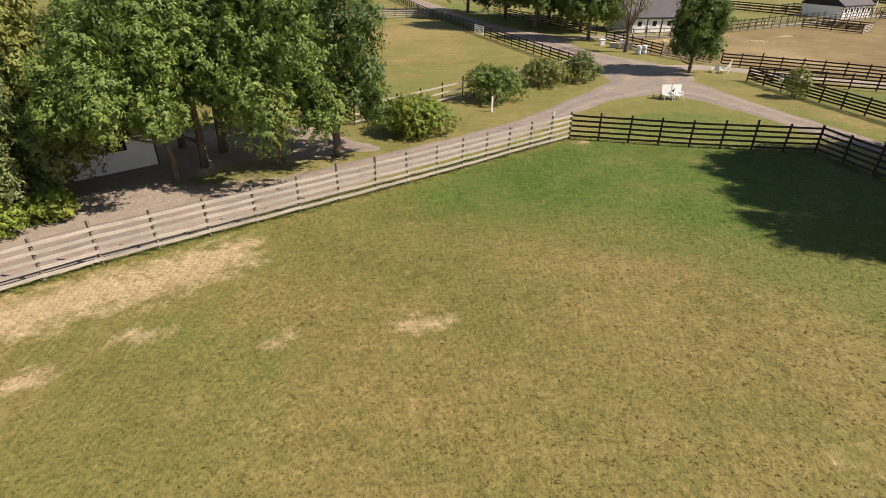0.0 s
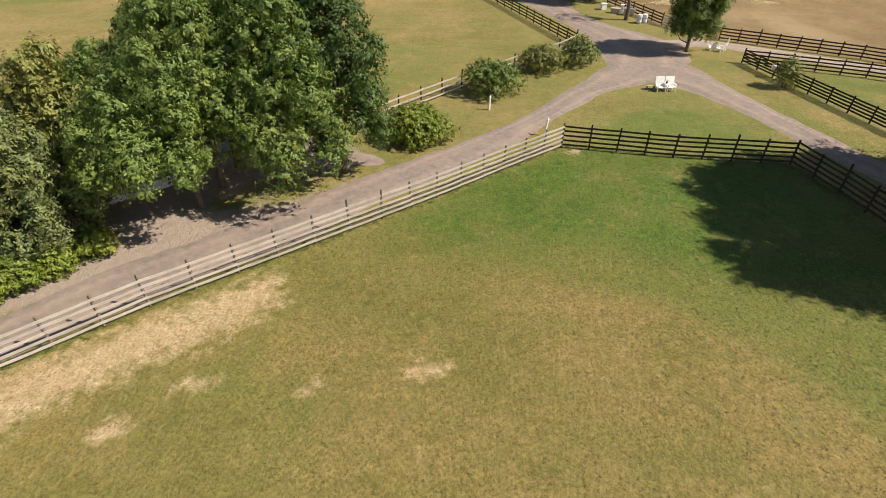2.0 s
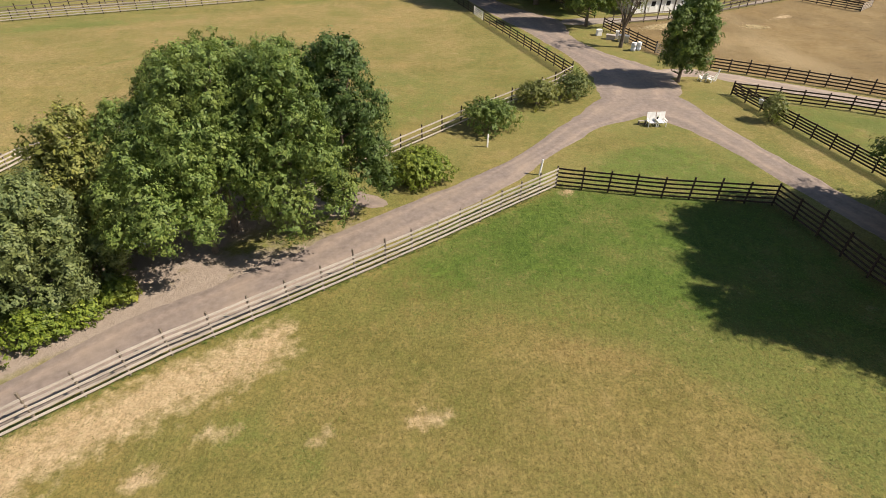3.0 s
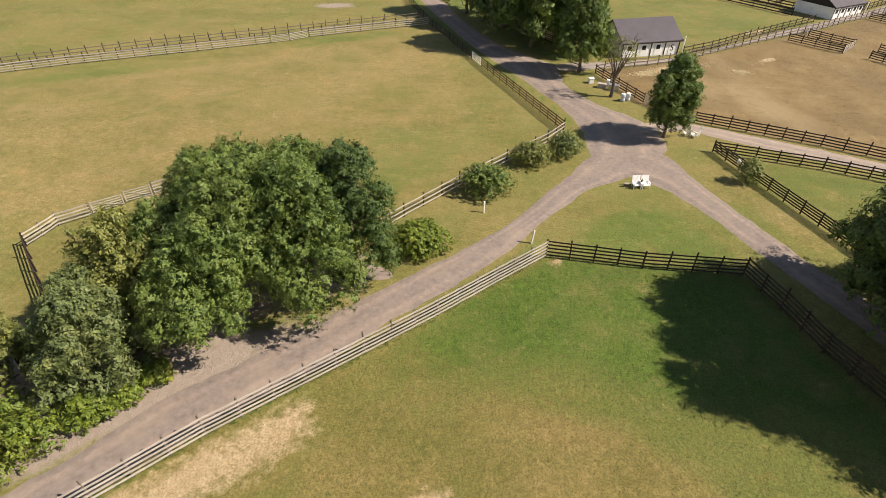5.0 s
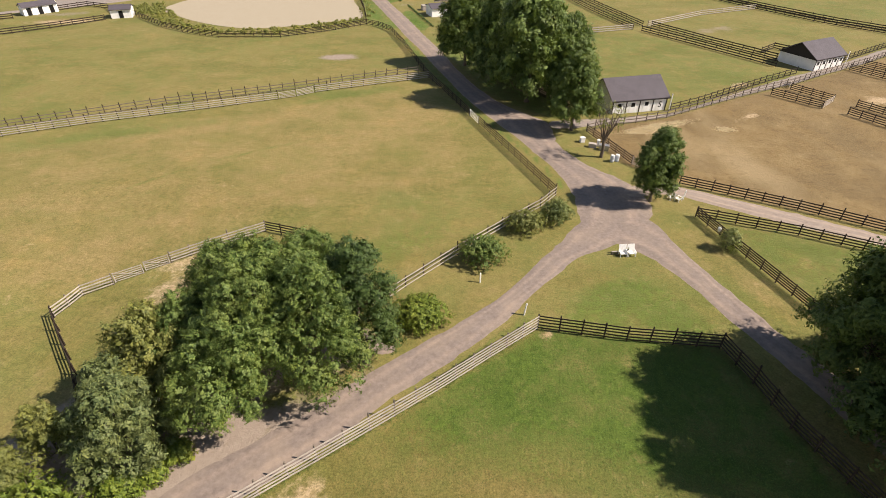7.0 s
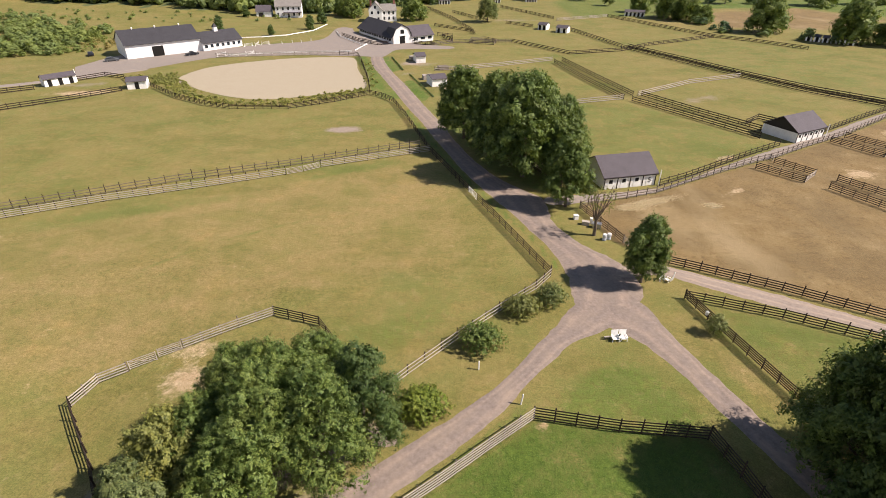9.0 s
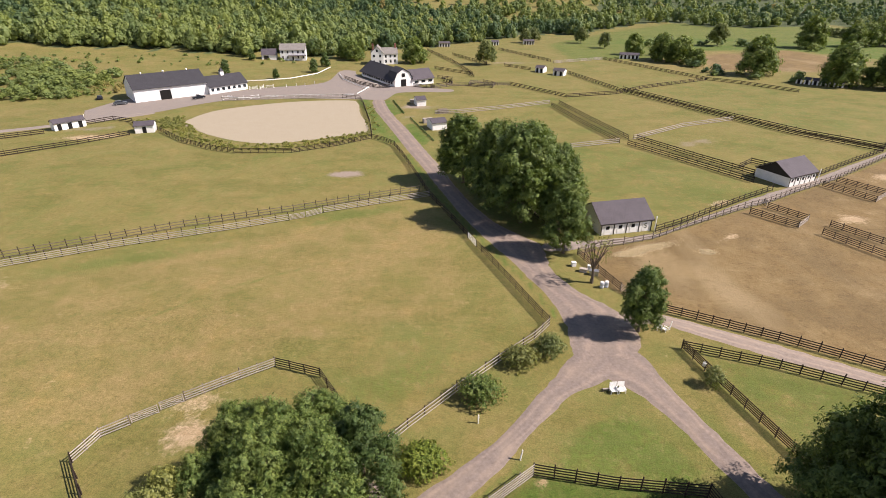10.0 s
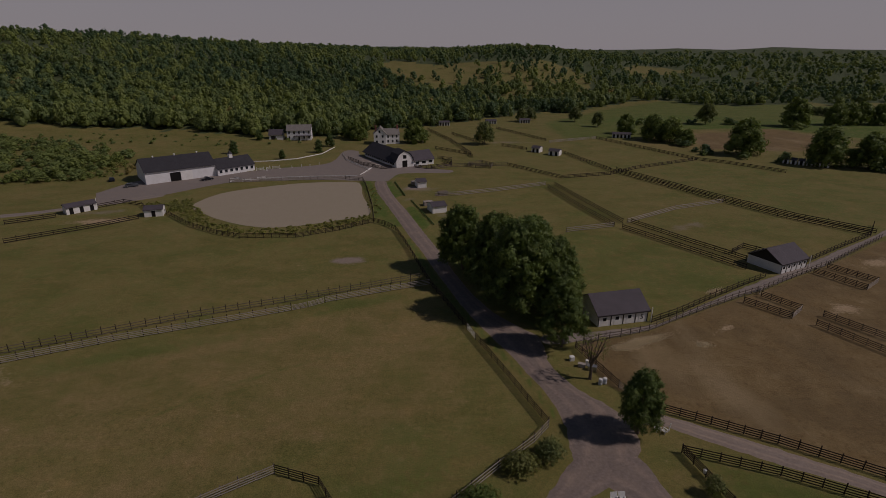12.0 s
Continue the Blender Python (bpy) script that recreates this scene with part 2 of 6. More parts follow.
FENCE_GREY = wood_material("weathered_board", (0.290, 0.250, 0.212), (0.530, 0.472, 0.412))
FENCE_MID = wood_material("grey_brown_board", (0.110, 0.088, 0.066), (0.235, 0.195, 0.155))
WHITE = paint_material("white_paint", (0.80, 0.79, 0.76))
SIDING = paint_material("white_siding", (0.74, 0.74, 0.74), amount=0.25)
SLATE = roof_material("slate_shingle", (0.060, 0.052, 0.060), (0.112, 0.098, 0.108))
PALEROOF = roof_material("pale_shingle", (0.170, 0.155, 0.140), (0.250, 0.232, 0.210))
BLACKROOF = roof_material("black_shingle", (0.030, 0.029, 0.034), (0.062, 0.060, 0.066))
TRIM = plain("dark_trim", (0.030, 0.026, 0.024), 0.6)
# Near-black standing in for the shade inside openings; also hatches and the shed window.
DARK = plain("opening_shade", (0.012, 0.011, 0.010), 0.9)
GLASS = plain("window_glass", (0.02, 0.024, 0.03), 0.08, 0.0, 0.0)
BARK = bark_material()
LEAF = leaf_material("oak_leaf", (0.062, 0.110, 0.023), (0.212, 0.270, 0.073), (0.226, 0.250, 0.072))
LEAF_SHADE = leaf_material("shade_tree_leaf", (0.050, 0.088, 0.020), (0.150, 0.206, 0.054), (0.166, 0.196, 0.056))
LEAF_DARK = leaf_material("dark_leaf", (0.044, 0.080, 0.022), (0.120, 0.172, 0.050), (0.136, 0.164, 0.054))
LEAF_DULL = leaf_material("greyish_leaf", (0.076, 0.108, 0.038), (0.222, 0.256, 0.096), (0.246, 0.250, 0.102))
LEAF_PALE = leaf_material("yellowing_leaf", (0.104, 0.126, 0.036), (0.250, 0.262, 0.086), (0.256, 0.250, 0.092))
LEAF_BRIGHT = leaf_material("hedge_leaf", (0.074, 0.118, 0.016), (0.222, 0.276, 0.048), (0.285, 0.275, 0.060))
WOODS = leaf_material("woods_leaf", (0.138, 0.188, 0.070), (0.182, 0.236, 0.090), (0.215, 0.236, 0.094), 0.35, (0.30, 0.215, 0.085))

# ---------------------------------------------------------------- building helpers
U = 1.2                                # metres per unit of the site plan


def site(*pts):
    return [Vector((x * U, y * U)) for x, y in pts]


def thing(name, x=0.0, y=0.0, z=0.0, turn=0.0, label="", category="", group="", kind=""):
    ob = new(name)
    ob.matrix_basis = pose(x, y, z, 0, 0, turn)
    ob.empty_display_size = 0.2
    return tagged(ob, label, category, group, kind)


def mesh_of(name, bm, material, smooth=False):
    me = bpy.data.meshes.new(name)
    bm.to_mesh(me)
    bm.free()
    me.materials.append(material)
    if smooth:
        for p in me.polygons:
            p.use_smooth = True
    return me


def part(name, bm, material, parent, label="", smooth=False):
    me = bm if isinstance(bm, bpy.types.Mesh) else mesh_of(name, bm, material, smooth)
    ob = new(name, me)
    ob.parent = parent
    return tagged(ob, label)


def boxes(*specs, bevel=0.0):
    """One bmesh of boxes: each (x0, y0, z0, x1, y1, z1)."""
    bm = bmesh.new()
    for x0, y0, z0, x1, y1, z1 in specs:
        m = Matrix.LocRotScale(((x0 + x1) / 2, (y0 + y1) / 2, (z0 + z1) / 2), None, (abs(x1 - x0), abs(y1 - y0), abs(z1 - z0)))
        bmesh.ops.create_cube(bm, size=1.0, matrix=m)
    if bevel:
        bmesh.ops.bevel(bm, geom=bm.edges[:], offset=bevel, segments=1, affect="EDGES", clamp_overlap=True)
    return bm


def tube(path, radii, sides=8, bm=None, cap=True):
    """A tapered limb along a path of points."""
    bm = bm or bmesh.new()
    rings = []
    for i, (p, r) in enumerate(zip(path, radii)):
        p = Vector(p)
        way = (Vector(path[min(i + 1, len(path) - 1)]) - Vector(path[max(i - 1, 0)])).normalized()
        a = way.orthogonal().normalized()
        b = way.cross(a)
        rings.append([bm.verts.new(p + r * (math.cos(k * math.tau / sides) * a + math.sin(k * math.tau / sides) * b)) for k in range(sides)])
    for r0, r1 in zip(rings, rings[1:]):
        for k in range(sides):
            bm.faces.new((r0[k], r0[(k + 1) % sides], r1[(k + 1) % sides], r1[k]))
    if cap:
        bm.faces.new(rings[-1])
        bm.faces.new(rings[0][::-1])
    return bm


def prism(outline, y0, y1, bm=None):
    """An outline in x, z drawn out from y0 to y1."""
    bm = bm or bmesh.new()
    a = [bm.verts.new((x, y0, z)) for x, z in outline]
    b = [bm.verts.new((x, y1, z)) for x, z in outline]
    bm.faces.new(a)
    bm.faces.new(b[::-1])
    for i in range(len(outline)):
        j = (i + 1) % len(outline)
        bm.faces.new((a[j], a[i], b[i], b[j]))
    return bm


def smooth_line(pts, step):
    """A smooth line through the points, with a point about every step."""
    pts = [Vector(p) for p in pts]
    pts = [2 * pts[0] - pts[1], *pts, 2 * pts[-1] - pts[-2]]
    out = []
    for p0, p1, p2, p3 in zip(pts, pts[1:], pts[2:], pts[3:]):
        n = max(1, round((p2 - p1).length / step))
        for i in range(n):
            t = i / n
            out.append(0.5 * (2 * p1 + (p2 - p0) * t + (2 * p0 - 5 * p1 + 4 * p2 - p3) * t * t + (3 * p1 - p0 - 3 * p2 + p3) * t ** 3))
    return out + [pts[-2]]


def evenly(line, n):
    """n points evenly along a line."""
    run = [0.0]
    for a, b in zip(line, line[1:]):
        run.append(run[-1] + (b - a).length)
    out, k = [], 0
    for i in range(n):
        s = run[-1] * i / (n - 1)
        while k < len(line) - 2 and run[k + 1] < s:
            k += 1
        out.append(line[k].lerp(line[k + 1], (s - run[k]) / max(run[k + 1] - run[k], 1e-6)))
    return out


# ---------------------------------------------------------------- the ground
def ease(v):
    v = np.clip(v, 0.0, 1.0)
    return v * v * (3 - 2 * v)


HILL_AZ = [-75, -45, -37, -31, -24, -16.6, -5.7, 1, 6.7, 10, 13.9, 20, 60, 90]
HILL_H = [78, 71, 66, 62, 57, 49, 40, 39, 49, 46, 32, 20, 18, 18]
RIDGE_AZ = [-12, -5.7, 1, 6.7, 10, 13.9, 17.6, 22.6, 27, 30.4, 34.8, 38, 60]
RIDGE_RISE = [0.6, 0.45, 0.5, 0.4, 0.4, 0.3, 0.5, 1.1, 0.75, 1.4, 1.0, 0.85, 0.9]


def height(x, y):
    """The land: level paddocks, with wooded hills round the far side."""
    x, y = np.asarray(x, float), np.asarray(y, float)
    r, az = np.hypot(x, y), np.degrees(np.arctan2(x, y))
    near = 235 + 8.0 * np.clip(az + 20, 0, 60)
    h = np.interp(az, HILL_AZ, HILL_H) * ease((r - near) / np.maximum(1000 - near + 6 * np.clip(az + 10, 0, 60), 300))
    h = h * np.where(np.abs(az) > 95, 0.0, 1.0)
    h = h + 0.0115 * np.clip(r - 1300, 0, 2600) * np.interp(az, RIDGE_AZ, RIDGE_RISE) * (np.abs(az) < 95)
    h = h + (1.6 * np.sin(x * 0.011 + 1) * np.sin(y * 0.009)) * ease((r - 260) / 200)
    return h - 1.3 * np.exp(-(((x + 38) / 14) ** 2 + ((y - 43) / 13) ** 2))


def axis(lo, f0, f1, hi, step, grow):
    mid = list(np.arange(f0, f1 + 1e-6, step))
    up, d = [], step
    while (up[-1] if up else mid[-1]) < hi:
        d *= grow
        up.append((up[-1] if up else mid[-1]) + d)
    down, d = [], step
    while (down[-1] if down else mid[0]) > lo:
        d *= grow
        down.append((down[-1] if down else mid[0]) - d)
    return np.array(down[::-1] + mid + up)


def blob(x, y, cx, cy, rx, ry, turn=0.0):
    """A soft spot of 1 at its middle, by the site plan's units."""
    c, s = math.cos(radians(turn)), math.sin(radians(turn))
    dx, dy = x - cx * U, y - cy * U
    return np.exp(-(((c * dx + s * dy) / (rx * U)) ** 2 + ((-s * dx + c * dy) / (ry * U)) ** 2))


def inside(x, y, pts, soft=1.0):
    """1 inside a polygon of the site plan, falling to 0 over about soft metres."""
    pts = site(*pts)
    d, sign = np.full(x.shape, 1e9), np.zeros(x.shape, bool)
    for a, b in zip(pts, pts[1:] + pts[:1]):
        ex, ey = b.x - a.x, b.y - a.y
        t = np.clip(((x - a.x) * ex + (y - a.y) * ey) / (ex * ex + ey * ey), 0, 1)
        d = np.minimum(d, np.hypot(x - a.x - t * ex, y - a.y - t * ey))
        cross = ((a.y > y) != (b.y > y)) & (x < (b.x - a.x) * (y - a.y) / (b.y - a.y + 1e-9) + a.x)
        sign ^= cross
    return np.clip(0.5 + np.where(sign, d, -d) / soft, 0, 1)


PADDOCK = [(-30, 1), (-16, 12.8), (-12, 16.2), (-6, 20.7), (-3, 22.7), (-0.2, 24.8), (7.7, 31.1), (21.3, 29.1), (22.9, 21.9), (26, 12), (30, 0), (30, -20), (-30, -20)]
CORRAL = [(22, 61), (20.5, 71), (24.2, 72.1), (33.1, 75.1), (46.7, 83.2), (59.9, 90.2), (81, 102.9), (104, 118), (130, 100), (100, 20), (46.9, 44.2), (27.7, 55)]
GROVE = [(-22, 12), (-14.2, 18.2), (-8.0, 22.8), (-4.6, 26.2), (-5, 30), (-8, 33), (-16, 32), (-26, 24), (-34, 8)]


def cover(x, y):
    """Where the grass is lush or dry, and where it is worn to bare ground, 0 to 1 each."""
    pad = inside(x, y, PADDOCK, 1.2)
    lush = pad * np.clip(1.25 * blob(x, y, 15, 25, 10, 8, -20) + 0.75 * blob(x, y, 2, 24, 7, 4.5, 35) + 0.6 * blob(x, y, 26, 13, 6, 9), 0, 1)
    lush = np.maximum(lush, 0.75 * inside(x, y, [(-2.6, 23.6), (7.4, 31.8), (8.0, 33.6), (5.0, 31.0), (0.8, 27.0)], 1.0))
    lush = np.maximum(lush, 0.50 * pad * inside(x, y, [(-1, 20), (4, 17.8), (9.5, 15.6), (12.5, 12.8), (14.0, 9.5), (18, 5), (32, 0), (32, 30), (2, 30)], 3.5))
    lush = np.maximum(lush, 0.55 * blob(x, y, -14, 84.5, 14, 2.4, 24))
    lush = np.maximum(lush, 0.3 * inside(x, y, [(9, 34), (14, 40.5), (19, 40.5), (22, 34), (23.5, 30), (8, 32)], 2.0))
    lush = np.maximum(lush, 0.55 * blob(x, y, -45, 68, 22, 3.0, 22) + 0.28 * blob(x, y, -4, 50, 6, 6) + 0.5 * blob(x, y, -5, 42, 10, 3, 30))
    lush = np.maximum(lush, 0.6 * blob(x, y, -2, 125, 30, 8) * 0.6 + 0.55 * inside(x, y, [(-22, 175), (-18, 140), (-14, 128), (-8, 128), (-16, 160), (-20, 178)], 4.0))
    lush = np.maximum(lush, 0.9 * inside(x, y, [(120, 300), (160, 330), (260, 345), (330, 330), (290, 280), (215, 265), (190, 300)], 6.0))
    lush = np.maximum(lush, 0.8 * inside(x, y, [(95, 350), (150, 372), (200, 350), (150, 335), (100, 330)], 6.0))
    lush = np.maximum(lush, 0.5 * inside(x, y, [(29, 47), (46, 40), (60, 30), (40, 26), (31, 33)], 3.0))
    dry = pad * np.clip(1.0 * blob(x, y, 5, 9, 12, 8) + 0.35 * blob(x, y, 17, 13, 7, 6) + 0.5 * blob(x, y, -6, 15, 6, 5), 0, 0.85)
    dry = 0.72 * dry
    dry = np.maximum(dry, 0.85 * inside(x, y, [(-60, 40), (-58, 62), (-30, 76), (-6, 88), (3, 76), (6, 66), (2, 54), (-12, 50), (-22, 46), (-34, 36)], 9.0))
    dry = np.maximum(dry, 0.35 * blob(x, y, -30, 100, 26, 12))
    dry = np.maximum(dry, 0.6 * inside(x, y, [(24, 45), (26.5, 46.5), (29.5, 34), (29, 30), (27, 34)], 1.5))
    dry = np.maximum(dry, 0.75 * inside(x, y, [(96, 230), (165, 245), (150, 300), (96, 290)], 10.0))
    dry = np.maximum(dry, pad * (0.9 * blob(x, y, 7.0, 16.6, 5.0, 1.6, -8) + 0.2 * blob(x, y, 13, 10, 6, 3)))
    dry = dry * (1 - 0.9 * blob(x, y, -7.5, 16.8, 5.5, 2.2, 25)) * (1 - 0.8 * blob(x, y, -7.5, 11.0, 3.2, 2.4)) * (1 - 0.7 * blob(x, y, 0.5, 18.5, 6, 2.0, 10))
    lush = np.maximum(lush, pad * (0.34 * blob(x, y, -5.2, 17.6, 4.5, 1.8, 25) + 0.5 * blob(x, y, -8.2, 12.2, 2.4, 1.5) + 0.45 * blob(x, y, -4.8, 11.0, 0.9, 0.9) + 0.5 * blob(x, y, 6.2, 8.9, 0.6, 0.5) + 0.45 * blob(x, y, 8.6, 10.4, 0.8, 0.4, 60)))
    lush = np.maximum(lush, 0.42 * blob(x, y, -5.7, 52.2, 4.0, 2.6, 20))
    lush = np.maximum(lush, 0.85 * inside(x, y, [(-27.5, 176), (-23.5, 177), (-19, 158), (-13.5, 137), (-17.5, 134), (-20.4, 152)], 2.0))
    lush = np.maximum(lush, 0.85 * inside(x, y, [(-19.0, 173), (-16.6, 177), (-11.0, 158.5), (-13.7, 155), (-17.1, 157.6)], 1.5))
    lush = np.maximum(lush, 0.7 * inside(x, y, [(13.4, 53), (12, 60), (8.6, 68), (5.2, 76), (-1, 92), (-8.5, 118), (-7.2, 119), (-1.2, 99.5), (4, 83), (8.1, 72), (12.1, 62.5), (14.6, 54)], 0.8) + 0.6 * inside(x, y, [(17, 74), (10, 80.5), (7.2, 86), (3, 99), (-2, 117), (4, 118), (12, 98), (18, 84)], 2.0))
    lush = np.maximum(lush, 0.85 * inside(x, y, [(-9.9, 146), (-7.6, 147), (-2.4, 130.4), (-4.0, 124), (-7.4, 132.9)], 1.5))
    lush = np.maximum(lush, 0.62 * inside(x, y, [(60, 262), (110, 268), (128, 296), (188, 312), (260, 300), (330, 330), (300, 420), (190, 470), (120, 410), (60, 330)], 12.0))
    lush = np.maximum(lush, 0.42 * inside(x, y, [(30, 124), (44, 126), (61, 101), (52, 90), (36, 80), (21, 90), (12, 108)], 4.0) + 0.36 * inside(x, y, [(66, 190), (104, 124), (150, 150), (140, 200), (104, 212)], 8.0))
    lush = np.maximum(lush, 0.42 * blob(x, y, -33.5, 55.5, 6.0, 0.7, 46) + 0.36 * blob(x, y, -26, 61.8, 5.0, 0.6, 34) + 0.36 * blob(x, y, -19.0, 66.0, 7.0, 0.6, 30) + 0.5 * blob(x, y, -8.2, 38.2, 3.4, 1.2, -30))
    spots = [(-8.9, 11.9, 0.6, 0.4), (-8.5, 12.4, 0.5, 0.35), (-11.1, 10.2, 0.6, 0.5), (-10.3, 10.0, 0.7, 0.3), (-9.5, 11.5, 0.4, 0.3), (-4.7, 12.3, 0.4, 0.3), (-1.1, 11.8, 0.45, 0.4), (-0.3, 12.9, 0.9, 0.4), (-8.4, 9.0, 0.5, 0.3), (9.7, 8.1, 0.9, 0.5), (12.3, 13.4, 0.5, 0.3), (-3.9, 19.1, 0.4, 0.25), (-4.5, 19.2, 0.3, 0.2), (6.8, 23.2, 0.35, 0.25), (3.4, 17.9, 0.5, 0.3)]
    bare = pad * np.clip(0.88 * inside(x, y, [(-22, 6.4), (-14.9, 13.2), (-12.2, 15.6), (-8.0, 18.2), (-6.9, 18.4), (-6.3, 16.8), (-8.6, 14.4), (-11.1, 12.6), (-13.4, 11.0), (-18, 6)], 3.2) + sum(0.9 * blob(x, y, *s) for s in spots), 0, 1)
    bare = np.maximum(bare, 0.85 * blob(x, y, 8.3, 30.6, 0.6, 0.3) * pad)
    bare = np.maximum(bare, 0.75 * blob(x, y, -23.5, 36.2, 3.0, 2.0) + 0.6 * blob(x, y, -24, 40, 2.6, 1.6) + 0.5 * blob(x, y, -62, 62, 6, 3) + 0.8 * blob(x, y, -88, 132, 9, 2.5, 10))
    earth = 0.9 * inside(x, y, CORRAL, 1.5) + 0.5 * blob(x, y, -88, 134, 10, 3, 12) + 0.75 * inside(x, y, [(128, 284), (186, 304), (206, 262), (158, 232), (116, 236)], 6.0)
    earth = np.maximum(earth, 0.25 * inside(x, y, GROVE, 1.5))
    bare = np.maximum(bare, sum(0.75 * blob(x, y, *s) for s in [(31.5, 72.3, 4.2, 1.0, 22), (28.2, 70.2, 2.4, 0.9, 10), (50.8, 89.9, 1.9, 0.6, 28), (40, 71, 1.4, 0.8), (92, 104, 5, 2.2, 20), (70, 83, 4, 1.6, 25), (46, 76, 2.5, 0.7, 30)]))
    lush = np.maximum(lush, 0.62 * inside(x, y, [(9.6, 33.2), (13.5, 37.0), (17.5, 38.4), (19.8, 36.6), (22.4, 31), (21, 29.4), (9, 31.2)], 2.0))
    return lush, dry, bare, earth


def mud_at(x, y):
    """Grey trodden mud by a low wet spot, the shelters and the stable yard."""
    v = 0.6 * blob(x, y, -9.8, 153, 3.2, 1.3, 15) + 0.6 * blob(x, y, -9, 168, 3.5, 3.0) + 1.1 * blob(x, y, -19.5, 105, 3.6, 2.0) + 0.55 * blob(x, y, -92, 140, 8, 2.5, 12) + 0.5 * blob(x, y, -6, 166, 7, 3, 10) + 0.5 * blob(x, y, 2, 138, 6, 3)
    v = v + 0.85 * inside(x, y, GROVE, 1.6) * (1 - 0.95 * blob(x, y, -11.0, 24.2, 1.6, 0.8, 20)) * (1 - 0.95 * blob(x, y, -7.4, 25.6, 2.6, 0.8, 38)) * (1 - 0.7 * blob(x, y, -9.5, 26.0, 2.0, 1.2, 30))
    return v + 0.55 * blob(x, y, 30, 255, 16, 4, 10) + 0.5 * blob(x, y, 62, 128, 9, 3, 25) + 0.5 * blob(x, y, -20, 205, 8, 6)


def make_ground():
    xs, ys = axis(-4800, -100, 140, 4800, 1.1, 1.05), axis(-400, -3, 130, 5000, 1.1, 1.032)
    gx, gy = np.meshgrid(xs, ys)
    x, y = gx.ravel(), gy.ravel()
    gz = height(x, y)
    nx, ny = len(xs), len(ys)
    i = np.arange(nx * ny).reshape(ny, nx)
    quads = np.stack([i[:-1, :-1], i[:-1, 1:], i[1:, 1:], i[1:, :-1]], -1).reshape(-1, 4)
    me = bpy.data.meshes.new("ground")
    me.vertices.add(len(x))
    me.vertices.foreach_set("co", np.stack([x, y, gz], 1).ravel())
    me.loops.add(quads.size)
    me.loops.foreach_set("vertex_index", quads.ravel())
    me.polygons.add(len(quads))
    me.polygons.foreach_set("loop_start", np.arange(0, quads.size, 4))
    me.polygons.foreach_set("use_smooth", np.ones(len(quads), bool))
    me.update(calc_edges=True)
    lush, dry, bare, earth = cover(x, y)
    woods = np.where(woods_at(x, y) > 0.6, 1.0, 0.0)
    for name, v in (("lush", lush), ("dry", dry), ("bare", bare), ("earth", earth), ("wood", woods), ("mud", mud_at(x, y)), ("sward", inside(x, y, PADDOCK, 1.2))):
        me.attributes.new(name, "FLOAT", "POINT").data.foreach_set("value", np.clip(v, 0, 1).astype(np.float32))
    me.materials.append(MEADOW)
    return tagged(new("ground", me), "mown and grazed paddock grass with dry tan patches", "ground", kind="structure")


def woods_at(x, y):
    """How thick the far woods stand at a place, 0 to 1."""
    x, y = np.asarray(x, float), np.asarray(y, float)
    r, az = np.hypot(x, y), np.degrees(np.arctan2(x, y))
    edge = np.interp(az, [-75, -38.4, -36, -33, -30, -26, -21.3, -19.3, -16, -14, -11, -8.2, -1.2, 2.9, 7.2, 10.3, 12.6, 15.8, 17.3, 21.1, 24.4, 29, 32, 33.1, 36, 38.4, 70],
                     [430, 416, 397, 380, 378, 362, 345, 338, 350, 342, 330, 352, 379, 408, 450, 486, 470, 523, 555, 612, 577, 572, 605, 660, 628, 690, 680])
    edge = edge + 5 * np.sin(az * 1.7) + 4 * np.sin(az * 4.1 + 1)
    w = (r > edge).astype(float)
    w = np.where((az > 0.5) & (az < 15) & (r > 590) & (r < 830), 0.45 * w, w)
    w = np.where((az > 14) & (r > 660) & (r < 1000), 0.75 * w, w)
    sway = az + 0.5 * np.sin(r * 0.03)
    for pts, left in (([(-6.8, 790), (-4.5, 850), (-1.2, 800), (2.7, 830), (6.1, 800), (3.1, 640), (1, 600), (-0.6, 571), (-2.6, 587), (-4.6, 641)], 0.05),
                      ([(3.5, 570), (9.1, 600), (8.2, 544), (4.6, 515)], 0.05), ([(17.5, 1000), (20.4, 1130), (23.6, 1020), (20.1, 868)], 0.06), ([(8, 850), (11, 905), (14, 860), (11, 800)], 0.08)):
        w = np.where(inside(sway * U, r * U, pts, 1.0) > 0.5, left, w)
    return np.where(np.abs(az) > 80, 0.0, w)


make_ground()


